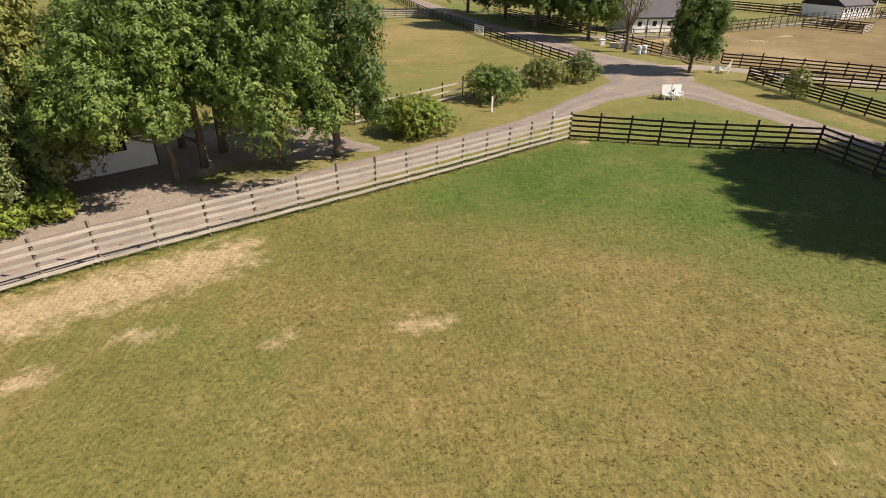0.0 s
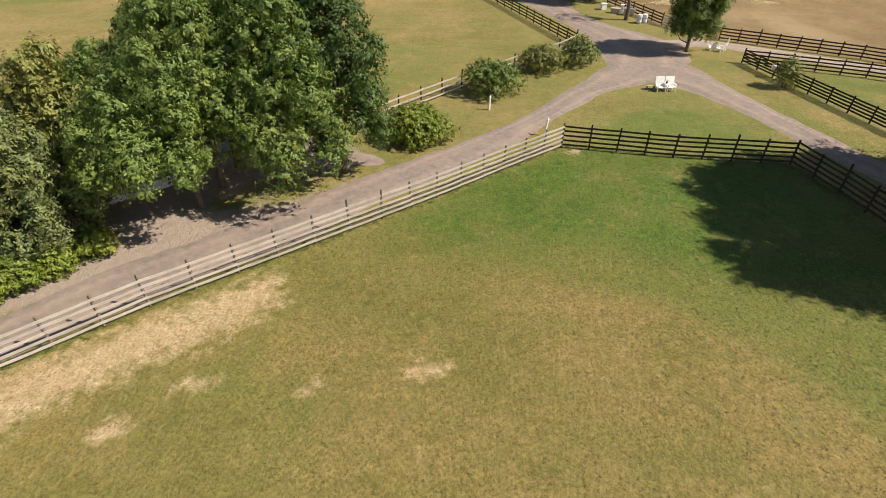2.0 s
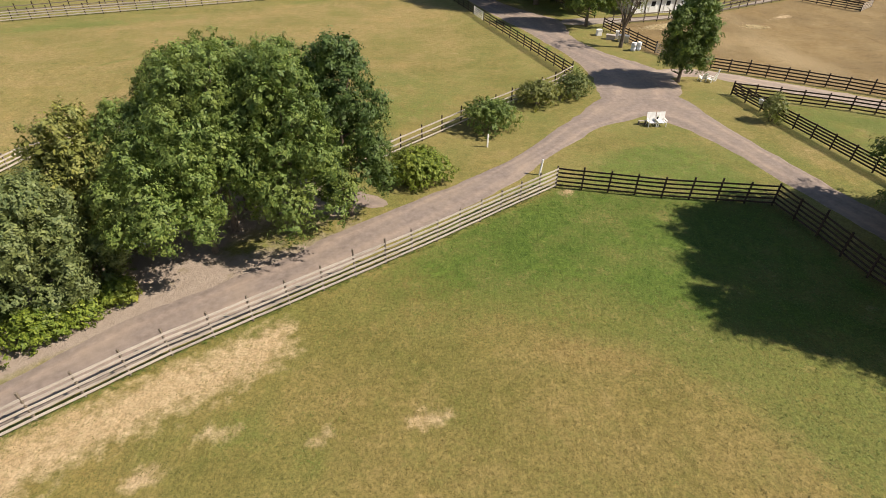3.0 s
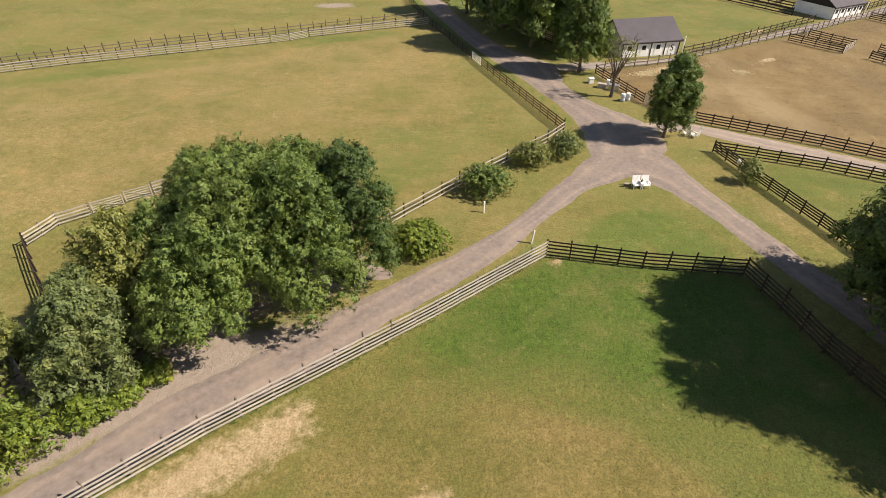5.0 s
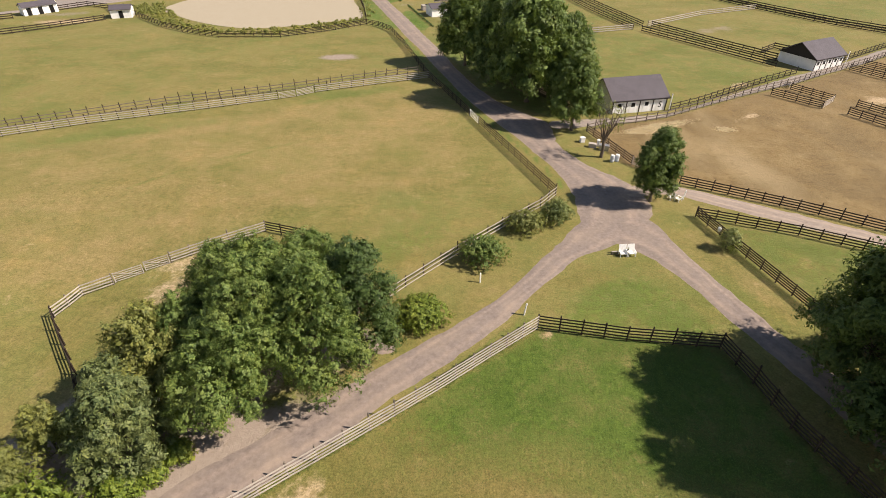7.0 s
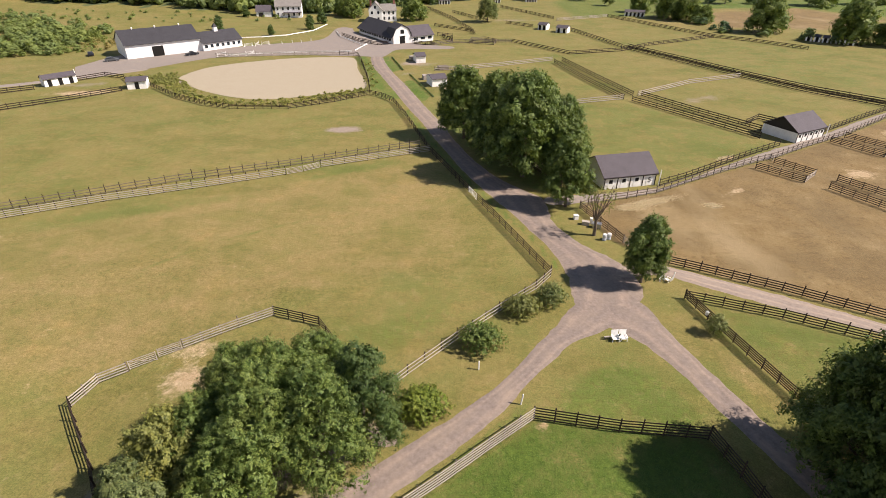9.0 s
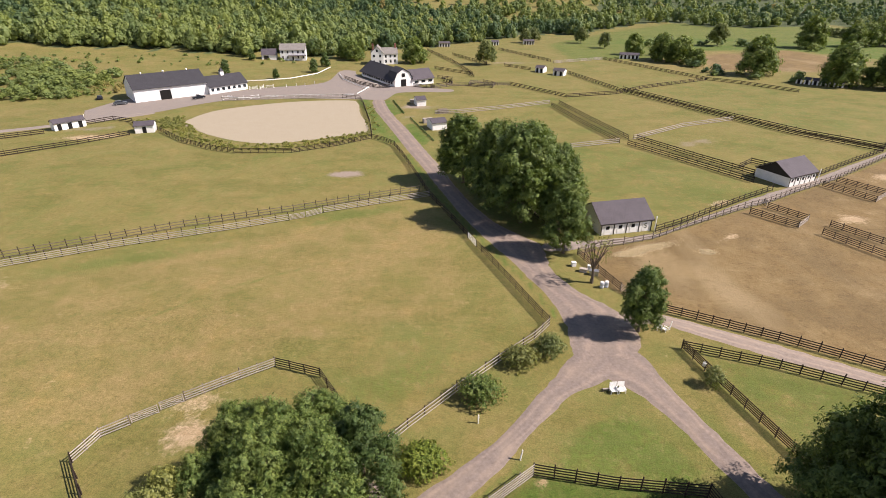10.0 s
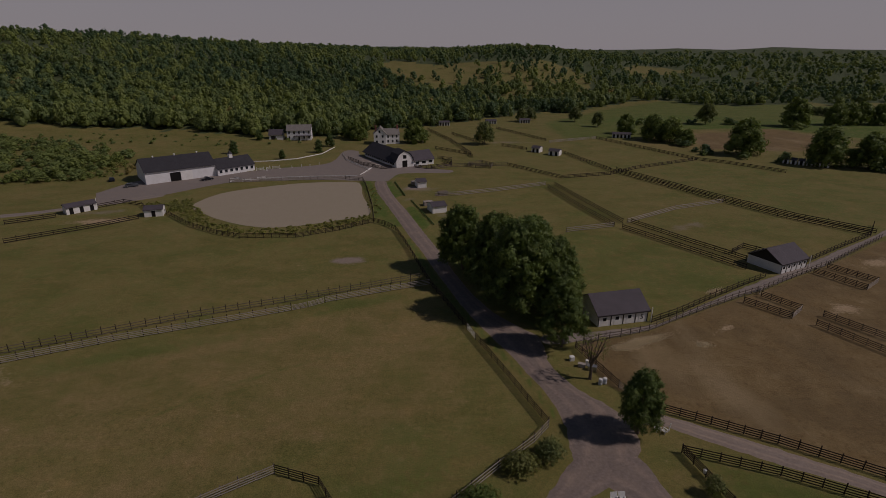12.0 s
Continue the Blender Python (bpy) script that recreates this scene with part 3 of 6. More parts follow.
def strip(name, left, right, material, z, label, wobble=0.3, category="road"):
    """A road between two edge lines of the site plan, with a slight crown and ragged edges."""
    la, ra = smooth_line(site(*left), 1.0), smooth_line(site(*right), 1.0)
    n = max(8, int(sum((b - a).length for a, b in zip(la, la[1:])) / 1.0))
    la, ra = evenly(la, n), evenly(ra, n)
    bm, rows = bmesh.new(), []
    for i in range(n):
        a = la[i] + (la[i] - ra[i]).normalized() * wobble * (noise.noise((i * 0.7, z * 90, 1)) + 0.6 * noise.noise((i * 2.3, z * 90, 5)))
        b = ra[i] + (ra[i] - la[i]).normalized() * wobble * (noise.noise((i * 0.7, z * 90, 2)) + 0.6 * noise.noise((i * 2.3, z * 90, 8)))
        row = []
        for k in range(7):
            f = k / 6
            p = a.lerp(b, f)
            zz = z + 0.05 * (1 - (2 * f - 1) ** 2) - (0.06 if k in (0, 6) else 0.0) - 0.09 * max(0.0, 1 - min(i, n - 1 - i) / 4)
            row.append(bm.verts.new((p.x, p.y, float(height(p.x, p.y)) + zz)))
        rows.append(row)
    for r0, r1 in zip(rows, rows[1:]):
        for k in range(6):
            bm.faces.new((r0[k], r0[k + 1], r1[k + 1], r1[k]))
    bmesh.ops.recalc_face_normals(bm, faces=bm.faces)
    me = mesh_of(name, bm, material, True)
    me.attributes.new("across", "FLOAT", "POINT").data.foreach_set("value", np.tile(np.linspace(-1, 1, 7), n).astype(np.float32))
    me.attributes.new("along", "FLOAT", "POINT").data.foreach_set("value", np.repeat(np.arange(n, dtype=np.float32), 7))
    return tagged(new(name, me), label, category, kind="structure")


def sheet(name, outline, material, z, label, category, wobble=0.3):
    """A flat piece of ground inside a smooth outline of the site plan."""
    line = smooth_line(site(*outline, outline[0]), 1.5)[:-1]
    bm = bmesh.new()
    vs = [bm.verts.new((p.x + wobble * noise.noise((p.x * 0.6, p.y * 0.6, 3)), p.y + wobble * noise.noise((p.x * 0.6, p.y * 0.6, 9)), float(height(p.x, p.y)) + z)) for p in line]
    edges = [bm.edges.new((a, b)) for a, b in zip(vs, vs[1:] + vs[:1])]
    bmesh.ops.triangle_fill(bm, edges=edges, use_beauty=True, use_dissolve=False)
    for f in bm.faces:
        if f.normal.z < 0:
            f.normal_flip()
    return tagged(new(name, mesh_of(name, bm, material)), label, category, kind="structure")


strip("road", [(-46, -10), (-34, 1), (-19.6, 13.9), (-16.3, 17.4), (-14.8, 18.9), (-10.4, 22.1), (-8.4, 23.7), (-5.4, 26.5), (-3.5, 28.1), (0.8, 31.3), (5.5, 35.5), (10.6, 42.2), (13.6, 46.4), (14.6, 49)],
      [(-43, -13), (-30.5, -1.5), (-16.2, 12.9), (-11.5, 16.9), (-7.3, 20.2), (-3.0, 24.3), (0.8, 27.5), (5.1, 31.5), (7.7, 34.8), (10.6, 38.0), (13.4, 40.8), (16.5, 42.2), (19.5, 44.5), (21.5, 48)],
      ASPHALT, 0.030, "worn grey-brown gravel drive between fences")
strip("road", [(14.6, 44.2), (19.0, 41.2), (20.6, 39), (22.2, 35.7), (23.4, 32), (24.6, 29.2), (26.2, 24.6), (28.6, 17), (34, 2)],
      [(18, 49.5), (21.9, 47.4), (23.0, 42.8), (24.5, 37.8), (25.7, 34.2), (27.0, 30.4), (29.2, 25.4), (32, 18), (38, 4)],
      ASPHALT, 0.042, "worn grey-brown gravel drive round a grass island")
strip("road", [(13.2, 45.6), (14.6, 49.4), (14.7, 53.0), (14.4, 55.8), (13.4, 59.7), (11.8, 63.9), (10.5, 67.4), (7.9, 73.1), (6.1, 77.6), (3.8, 83.5), (1.1, 92.2), (-1.4, 100.4), (-4.3, 110.6), (-7.4, 120.1), (-12.0, 135.8), (-16.3, 150.2), (-20.4, 164), (-22.6, 178)],
      [(21.5, 45), (22.9, 49.5), (22.4, 53.8), (20.9, 56.6), (18.8, 58.8), (17.0, 62), (15.7, 65.5), (15.6, 69.5), (15.4, 73.2), (13.0, 76.2), (9.6, 80.6), (7.0, 85.8), (4.7, 92.2), (2.3, 100.4), (0.6, 107.7), (-1.9, 116), (-4.8, 125.9), (-9.2, 141.3), (-13.1, 153.5), (-16.8, 167.8), (-18.6, 178)],
      ASPHALT, 0.054, "long shaded gravel avenue leading to the stables")
strip("road", [(18.5, 53.8), (24, 54.9), (27.6, 54.2), (38.2, 48.3), (46.5, 43.2), (72, 28)], [(18.5, 50.4), (23.2, 52.3), (26.2, 52.5), (28.6, 51.0), (36.1, 46.4), (44.4, 41.9), (68, 27)],
      LANE, 0.066, "pale gravel lane between two board fences")
strip("road", [(15, 74.5), (24, 75), (34.4, 77.2), (39.9, 80.4), (48.1, 85.9), (55.7, 90.9), (63.7, 95.8), (75.9, 102.9), (88.9, 111.6), (103.4, 120.8), (126, 137)],
      [(15, 70), (22, 72), (27, 73.4), (33.1, 75.4), (40.3, 79.8), (46.7, 83.6), (53.6, 87.5), (59.9, 90.6), (74.5, 99.5), (81, 103.3), (104.2, 119.3), (129, 134)],
      GRAVEL, 0.03, "grey gravel lane between paddock fences")
strip("path", [(-2.2, 29.6), (-5.0, 30.2), (-8.5, 32.2), (-13, 33.2)], [(-2.6, 27.3), (-5.2, 28.3), (-9.5, 30.0), (-13, 31)], ASPHALT, 0.016, "short gravel turn-out beside the grove", 0.3)
strip("road", [(-180, 128), (-140, 133), (-115.7, 138.5), (-99, 149), (-86, 160)], [(-178, 124), (-140, 129), (-115.7, 134.5), (-98, 145), (-82, 157)], GRAVEL, 0.03, "grey gravel track leading to the barn yard")
sheet("yard", [(-106, 160), (-100, 178), (-78, 186), (-62, 196), (-44, 206), (-42, 232), (-36, 232), (-33, 222), (-18, 200), (-10, 201.5), (-5, 197), (4, 193.5), (3, 189.5), (-8, 189), (-15, 187), (-18.6, 176), (-26, 177), (-50, 178), (-70, 174), (-86, 156), (-97, 148)], GRAVEL, 0.05, "grey gravel yard before the barns", "yard")
sheet("arena", [(-69.5, 143.8), (-70.6, 150), (-65.8, 162.0), (-48, 172.7), (-30, 175.3), (-26, 170), (-23.8, 158), (-19.2, 139), (-26.2, 133.2), (-39, 127.2), (-48, 128), (-58.6, 134)], SAND, 0.04, "pale sand riding arena", "arena")

# ---------------------------------------------------------------- fences
def post_mesh(material, h=1.55, w=0.115):
    bm = boxes((-w / 2, -w / 2, -0.3, w / 2, w / 2, h), bevel=0.012)
    return mesh_of("post", bm, material)


def board_mesh(material, deep=0.14, thick=0.035):
    """One board, a unit long, slightly bowed."""
    bm = bmesh.new()
    rings = []
    for i in range(4):
        x, z = i / 3, -0.012 * math.sin(i / 3 * math.pi)
        rings.append([bm.verts.new((x, y, z + s)) for y, s in ((-thick / 2, -deep / 2), (thick / 2, -deep / 2), (thick / 2, deep / 2), (-thick / 2, deep / 2))])
    for a, b in zip(rings, rings[1:]):
        for k in range(4):
            bm.faces.new((a[k], b[k], b[(k + 1) % 4], a[(k + 1) % 4]))
    bm.faces.new(rings[0][::-1])
    bm.faces.new(rings[-1])
    bmesh.ops.recalc_face_normals(bm, faces=bm.faces)
    return mesh_of("board", bm, material)


POSTS = {m.name: post_mesh(m) for m in (FENCE_DARK, FENCE_GREY, FENCE_MID)}
BOARDS = {m.name: board_mesh(m) for m in (FENCE_DARK, FENCE_GREY, FENCE_MID)}
TONE = {"white": (WHITE, WHITE, "white painted fence"), "dark": (FENCE_DARK, FENCE_DARK, "dark-stained wooden board fence"), "grey": (FENCE_GREY, FENCE_MID, "weathered pale grey wooden board fence"), "field": (FENCE_GREY, FENCE_DARK, "weathered grey wooden board fence with dark posts"), "mid": (FENCE_MID, FENCE_DARK, "grey-brown wooden board fence")}
rng = random.Random(4)


def fence(pts, tone="dark", rails=5, tall=1.45, bay=2.15, where="round a grass paddock", group="paddock fences", side=1.0, wide=1.0, up=0.0):
    """A post and board fence along a line of the site plan; each post and board is a part."""
    boards, posts, label = TONE[tone]
    line = site(*pts)
    top = thing("fence", line[0].x, line[0].y, float(height(line[0].x, line[0].y)), 0, label + " " + where, "fence", group)
    base = Vector((line[0].x, line[0].y, float(height(line[0].x, line[0].y))))
    spots = []
    for a, b in zip(line, line[1:]):
        n = max(1, round((b - a).length / bay))
        spots += [a.lerp(b, i / n) for i in range(n)]
    spots.append(line[-1])
    spots = [Vector((p.x, p.y, float(height(p.x, p.y)))) for p in spots]
    for p in spots:
        ob = part("post", POSTS[posts.name], None, top)
        ob.matrix_basis = Matrix.Translation(p - base) @ pose(0, 0, rng.uniform(-0.04, 0.05), rng.uniform(-1.5, 1.5), rng.uniform(-1.5, 1.5), rng.uniform(-8, 8)) @ Matrix.Diagonal((1, 1, (tall + up + (rng.uniform(0.15, 0.3) if rng.random() < 0.08 else 0.0)) / 1.45, 1))
    for a, b in zip(spots, spots[1:]):
        d = b - a
        out = Vector((d.y, -d.x, 0)).normalized() * 0.085 * side
        for k in range(rails):
            z = tall - 0.10 - k * (tall - 0.38) / (rails - 1)
            za, zb = z + rng.uniform(-0.02, 0.02), z + rng.uniform(-0.02, 0.02)
            way = b - a + Vector((0, 0, zb - za))
            ob = part("board", BOARDS[boards.name], None, top)
            rot = way.to_track_quat("X", "Z").to_matrix().to_4x4()
            ob.matrix_basis = Matrix.Translation(a - base + out + Vector((0, 0, za))) @ rot @ Matrix.Diagonal((way.length * 1.01, 1, wide, 1))
    return top


def gate(a, b, tone="grey", rails=5, tall=1.35, label="pale wooden field gate with a diagonal brace"):
    """A closed field gate between two points of the site plan."""
    a, b = site(a, b)
    d = b - a
    g = thing("field_gate", a.x, a.y, float(height((a.x + b.x) / 2, (a.y + b.y) / 2)), math.degrees(math.atan2(d.y, d.x)), label, "gate", "field gates")
    m = TONE[tone][0]
    n = d.length
    for x in (0.06, n - 0.06):
        part("stile", boxes((x - 0.05, -0.03, 0.12, x + 0.05, 0.03, tall), bevel=0.008), m, g)
    for k in range(rails):
        z = 0.2 + k * (tall - 0.3) / (rails - 1)
        part("rail", boxes((0.0, -0.055, z - 0.05, n, -0.032, z + 0.05)), m, g)
    bm = prism([(0.05, 0.18), (0.16, 0.18), (n - 0.05, tall - 0.05), (n - 0.16, tall - 0.05)], 0.034, 0.058)
    part("brace", bm, m, g)
    return g


ROAD_FENCE = [(-36, -5), (-25, 5), (-16, 12.8), (-12, 16.2), (-9, 18.4), (-6, 20.6), (-3, 22.8), (-0.2, 24.9), (3.7, 28.0), (7.7, 31.1)]
fence(ROAD_FENCE, "grey", tall=1.8, where="along the gravel drive", side=1.0, wide=1.05)
fence([(7.7, 31.1), (14.4, 29.8), (21.3, 29.05)], "dark", bay=2.0, tall=1.82, wide=0.95)
fence([(21.3, 29.05), (22.2, 25.6), (22.9, 21.9), (23.5, 20.2), (25, 16), (29, 4), (33, -10)], "dark", tall=1.8, side=-1.0, wide=0.95)
fence([(26.8, 47.9), (28.7, 40.6), (30.6, 33.4), (34, 21), (38, 8)], "dark", where="along the gravel drive", side=-1.0)
fence([(27.7, 55.0), (38.4, 49.4), (46.7, 44.3), (70, 29.5)], "dark", rails=4, where="round the bare corral")
fence([(26.8, 47.9), (35.8, 44.5), (44.0, 40.4), (66, 26)], "dark", rails=4, where="along the pale lane")
fence([(20.2, 69.9), (23.6, 60.1)], "dark", rails=4, where="round the bare corral")
gate((23.6, 60.0), (25.0, 57.9))
gate((25.0, 57.8), (27.0, 55.5), label="pale wooden field gate beside the lane")
fence([(20.2, 69.9), (24.2, 72.1), (28.0, 73.2), (33.1, 75.1), (40.3, 79.5), (46.7, 83.2), (53.6, 87.1), (59.9, 90.2), (67, 94.8), (74.5, 99.1), (81.0, 102.9), (104.2, 119.0)], "mid", rails=3, where="between the corral and the gravel lane")
fence([(34.6, 77.9), (39.9, 80.9), (48.1, 86.4), (55.7, 91.4), (63.7, 96.3)], "dark", rails=3, where="along the gravel lane")
fence([(75.9, 103.4), (88.9, 112.1), (103.4, 121.2), (110, 129)], "dark", rails=3, where="along the gravel lane")
fence([(-110, 43), (-80, 57), (-62.3, 65.7), (-49.8, 71.8), (-34.8, 77.9), (-25.5, 82.0)], "field", rails=4, bay=2.4, where="across the dry pasture", up=0.22, wide=0.95)
gate((-25.3, 82.1), (-23.0, 83.2)); gate((-22.8, 83.3), (-20.5, 85.0))
fence([(-20.3, 85.2), (-11, 89.2), (-2.1, 92.8)], "field", rails=4, bay=2.4, where="across the dry pasture", up=0.22, wide=0.95)
fence([(-110, 46.5), (-80, 60), (-63.3, 68.6), (-51, 74.6), (-41.7, 79.3), (-25.6, 85.8), (-4.0, 95.6)], "mid", rails=3, bay=2.4, where="across the dry pasture", up=0.22, wide=0.9)
fence([(12.8, 52.2), (8.7, 63.5), (5.4, 72.4)], "dark", rails=4, where="between the pasture and the avenue")
gate((5.3, 72.6), (4.3, 75.4), "white", label="white painted wooden gate beside the avenue")
fence([(4.2, 75.6), (1.2, 84), (-2.1, 92.8), (-4.6, 102.2), (-7.5, 113), (-11.1, 124.8), (-14.2, 128.9), (-17.3, 131.2)], "dark", rails=4, where="between the pasture and the avenue")
fence([(-17.3, 131.2), (-24.8, 124.7), (-34.2, 119.2), (-47.3, 118.8), (-53.7, 121.5), (-63.1, 127.7), (-76.2, 140.4)], "dark", rails=4, where="below the sand arena")
fence([(-17.6, 134), (-19.5, 146), (-24.5, 170), (-26.4, 177.0), (-32.5, 179.0)], "mid", rails=3, where="round the sand arena")
fence([(12.8, 52.2), (10.7, 49.6), (6.2, 45.5), (1.6, 41.0), (-3.0, 36.2), (-5.5, 33.4)], "field", rails=3, bay=2.4, where="behind the shrubs", side=-1.0, up=0.1)
fence([(-5.5, 33.4), (-8.2, 37.0), (-12.4, 43.2), (-17.5, 45.0)], "dark", rails=4, where="round the small pen")
fence([(-17.5, 45.0), (-25.2, 40.5)], "grey", rails=4, where="round the small pen", side=-1.0)
gate((-25.3, 40.4), (-27.1, 39.2)); gate((-27.2, 39.1), (-29.2, 37.7))
fence([(-29.3, 37.6), (-31.3, 36.2), (-32.1, 33.3)], "grey", rails=4, where="round the small pen", side=-1.0)
fence([(-32.1, 33.3), (-29.2, 29.9), (-26.3, 26.6), (-23, 22)], "dark", rails=4, where="round the small pen")
for a, b, c, d in (((53.6, 85.2), (58.5, 79.3), (61.8, 82.1), (58.0, 87.6)), ((60.9, 76.9), (67, 66), (71, 69), (64.1, 79.9)), ((74.7, 98.5), (79.4, 90.5), (83.9, 93.7), (79.1, 101.0))):
    fence([a, b], "dark", rails=4, where="in the bare corral")
    fence([d, c], "dark", rails=4, where="in the bare corral")
    gate(b, c)
FAR = dict(rails=3, bay=2.9, group="far paddock fences", wide=1.6)
for line in ([(45.2, 126.5), (54, 113), (62.1, 100.3)], [(48.9, 131.0), (57, 117), (65.9, 103.1)], [(61.9, 192.5), (74.9, 166.8), (82.9, 150.4), (91.6, 135.1), (103.4, 121.4)],
             [(64.5, 194), (77.5, 168), (85.6, 151.8), (94.4, 136.5), (106, 123)], [(37.3, 171.1), (42.1, 150.1), (46.8, 131)], [(34.4, 168.0), (39.0, 146.0), (43.7, 128)],
             [(63.7, 109.2), (68.1, 112.9), (71.5, 108.5)], [(25.4, 202.3), (41.8, 181), (60.2, 186.7), (72.5, 196.6), (102.8, 213.4)], [(52.1, 227.8), (62.2, 193.4)],
             [(102.8, 213.4), (112.3, 205.5), (124.8, 190.2)], [(-99.7, 115.1), (-87.0, 125.7), (-79.0, 134.0)], [(-110.1, 128.9), (-101.3, 135.0)], [(-95.7, 143.7), (-91.2, 149.0), (-84.5, 146.1), (-79, 139)]):
    fence(line, "dark", where="between far paddocks", **FAR)
for line in ([(48.0, 131), (65.2, 143.1), (82.4, 150.6)], [(30.7, 123.7), (43.5, 128.0)], [(-1.8, 157), (5.0, 158.3), (17.4, 163.3), (34.4, 171.5)], [(-70.1, 174), (-48.9, 177.4), (-32.5, 179.5)]):
    fence(line, "grey", where="between far paddocks", **FAR)

# ---------------------------------------------------------------- buildings
def wall_prism(length, width, eave, ridge):
    """A closed gabled block: ridge along x, front at -y."""
    h = width / 2
    bm = prism([(-h, -0.3), (h, -0.3), (h, eave), (0, ridge), (-h, eave)], 0.0, length)
    bmesh.ops.rotate(bm, verts=bm.verts, cent=(0, 0, 0), matrix=Matrix.Rotation(radians(-90), 3, "Z"))
    bmesh.ops.translate(bm, verts=bm.verts, vec=(0, h, 0))
    bmesh.ops.recalc_face_normals(bm, faces=bm.faces)
    return bm


def roof_slab(length, width, eave, ridge, over, gable_over, thick=0.14):
    h = width / 2
    s = (ridge - eave) / h
    e = eave - over * s
    out = [(-h - over, e), (0, ridge), (h + over, e), (h + over, e + thick), (0, ridge + thick * 1.25), (-h - over, e + thick)]
    bm = prism([(x, z + 0.02) for x, z in out], -gable_over, length + gable_over)
    bmesh.ops.rotate(bm, verts=bm.verts, cent=(0, 0, 0), matrix=Matrix.Rotation(radians(-90), 3, "Z"))
    bmesh.ops.translate(bm, verts=bm.verts, vec=(0, h, 0))
    bmesh.ops.recalc_face_normals(bm, faces=bm.faces)
    return bm


def building(name, start, end, width, eave, ridge, label, category, wall=SIDING, roof=SLATE, over=0.5, gable_over=0.4, z=None):
    """A gabled building whose front wall runs between two points of the site plan."""
    a, b = site(start, end)
    d = b - a
    z = float(height((a.x + b.x) / 2, (a.y + b.y) / 2)) if z is None else z
    t = thing(name, a.x, a.y, z, math.degrees(math.atan2(d.y, d.x)), label, category)
    w = part("wall", wall_prism(d.length, width, eave, ridge), wall, t)
    part("roof", roof_slab(d.length, width, eave, ridge, over, gable_over), roof, t)
    return t, d.length, w


def window(t, x, z, w, h, y=0.0, frame=WHITE, panes=2, name="window"):
    """A framed window on the front wall; its panes are set back in the frame."""
    f = part(name, boxes((x - w / 2 - 0.07, y - 0.06, z - 0.07, x - w / 2, y + 0.02, z + h + 0.07), (x + w / 2, y - 0.06, z - 0.07, x + w / 2 + 0.07, y + 0.02, z + h + 0.07),
                         (x - w / 2, y - 0.06, z + h, x + w / 2, y + 0.02, z + h + 0.07), (x - w / 2 - 0.05, y - 0.1, z - 0.09, x + w / 2 + 0.05, y + 0.02, z)), frame, t)
    for k in range(panes):
        x0 = x - w / 2 + k * w / panes
        part("pane", boxes((x0 + 0.012, y - 0.025, z + 0.004, x0 + w / panes - 0.012, y - 0.012, z + h - 0.004)), GLASS, f)
    return f


# Flat panel on the closed wall; the default DARK paints the shade inside.
def opening(t, x0, x1, z0, z1, y=0.0, name="door", material=DARK, label=""):
    d = part(name, boxes((x0, y - 0.05, z0, x1, y + 0.02, z1)), material, t, label)
    return d


def run_in_shed(start, end, depth, posts, label, hatches):
    t, n, _ = building("horse_shed", start, end, depth, 2.5, 5.0, label, "shed", WHITE, SLATE, 0.3, 0.35)
    for i in range(posts + 1):
        x = 0.08 + i * (n - 0.16) / posts
        part("batten", boxes((x - 0.09, -0.06, 0.0, x + 0.09, -0.003, 2.3)), TRIM if i in (0, posts) else FENCE_DARK, t)
    for i in range(posts):
        x = (i + 0.5) * n / posts
        d = part("stall_door", boxes((x - 0.62, -0.045, 0.05, x + 0.62, -0.003, 2.15)), WHITE, t)
        if i < hatches:
            part("hatch", boxes((x - 0.36, -0.075, 1.15, x + 0.36, -0.047, 1.85)), DARK, d)
    part("fascia", boxes((-0.36, -0.345, 2.22, n + 0.36, -0.305, 2.40)), TRIM, t)
    part("gable_board", boxes((n + 0.003, 0.3, 0.1, n + 0.05, depth - 0.3, 2.3)), FENCE_DARK, t)
    return t, n


shed_a, n_a = run_in_shed((25.3, 76.4), (34.0, 78.4), 8.6, 4, "white horse shed with dark battens and slate-grey gable roof", 3)
shed_b, n_b = run_in_shed((67.6, 97.9), (75.1, 101.6), 8.6, 5, "white horse shed with black upper gable and grey roof", 5)
bm = prism([(-4.35, 2.25), (4.35, 2.25), (4.6, 2.25), (0, 5.0), (-4.6, 2.25)], 0.0, 0.05)
bmesh.ops.rotate(bm, verts=bm.verts, cent=(0, 0, 0), matrix=Matrix.Rotation(radians(-90), 3, "Z"))
bmesh.ops.translate(bm, verts=bm.verts, vec=(-0.056, 4.3, 0))
part("gable_board", bm, TRIM, shed_b, "black boarded gable")

# the long barn and its lower wing
barn, n = building("barn", (-96.0, 170.7), (-78.5, 184.4), 17.0, 4.9, 8.8, "long white barn with a dark roof and open doorway", "barn", SIDING, BLACKROOF, 0.6, 0.3)[:2]
opening(barn, n * 0.335, n * 0.335 + 3.9, 0.0, 3.6, label="near-black panel standing for the shade inside the open barn doorway")
part("door_panel", boxes((n * 0.335 + 4.0, -0.12, 0.05, n * 0.335 + 8.4, -0.04, 3.7)), WHITE, barn, "white sliding door panel")
for f in (0.2, 0.5, 0.83):
    part("vent", tube([(n * f, 8.5, 8.7), (n * f, 8.5, 9.3), (n * f, 8.5, 9.35), (n * f, 8.5, 9.6)], [0.25, 0.25, 0.42, 0.1], 10), WHITE, barn, "white ridge vent")
wing, n = building("barn_wing", (-77.6, 183.6), (-68.1, 193.4), 11.0, 3.0, 6.2, "low white barn wing with a cupola and dark roof", "barn", SIDING, BLACKROOF, 0.5, 0.3)[:2]
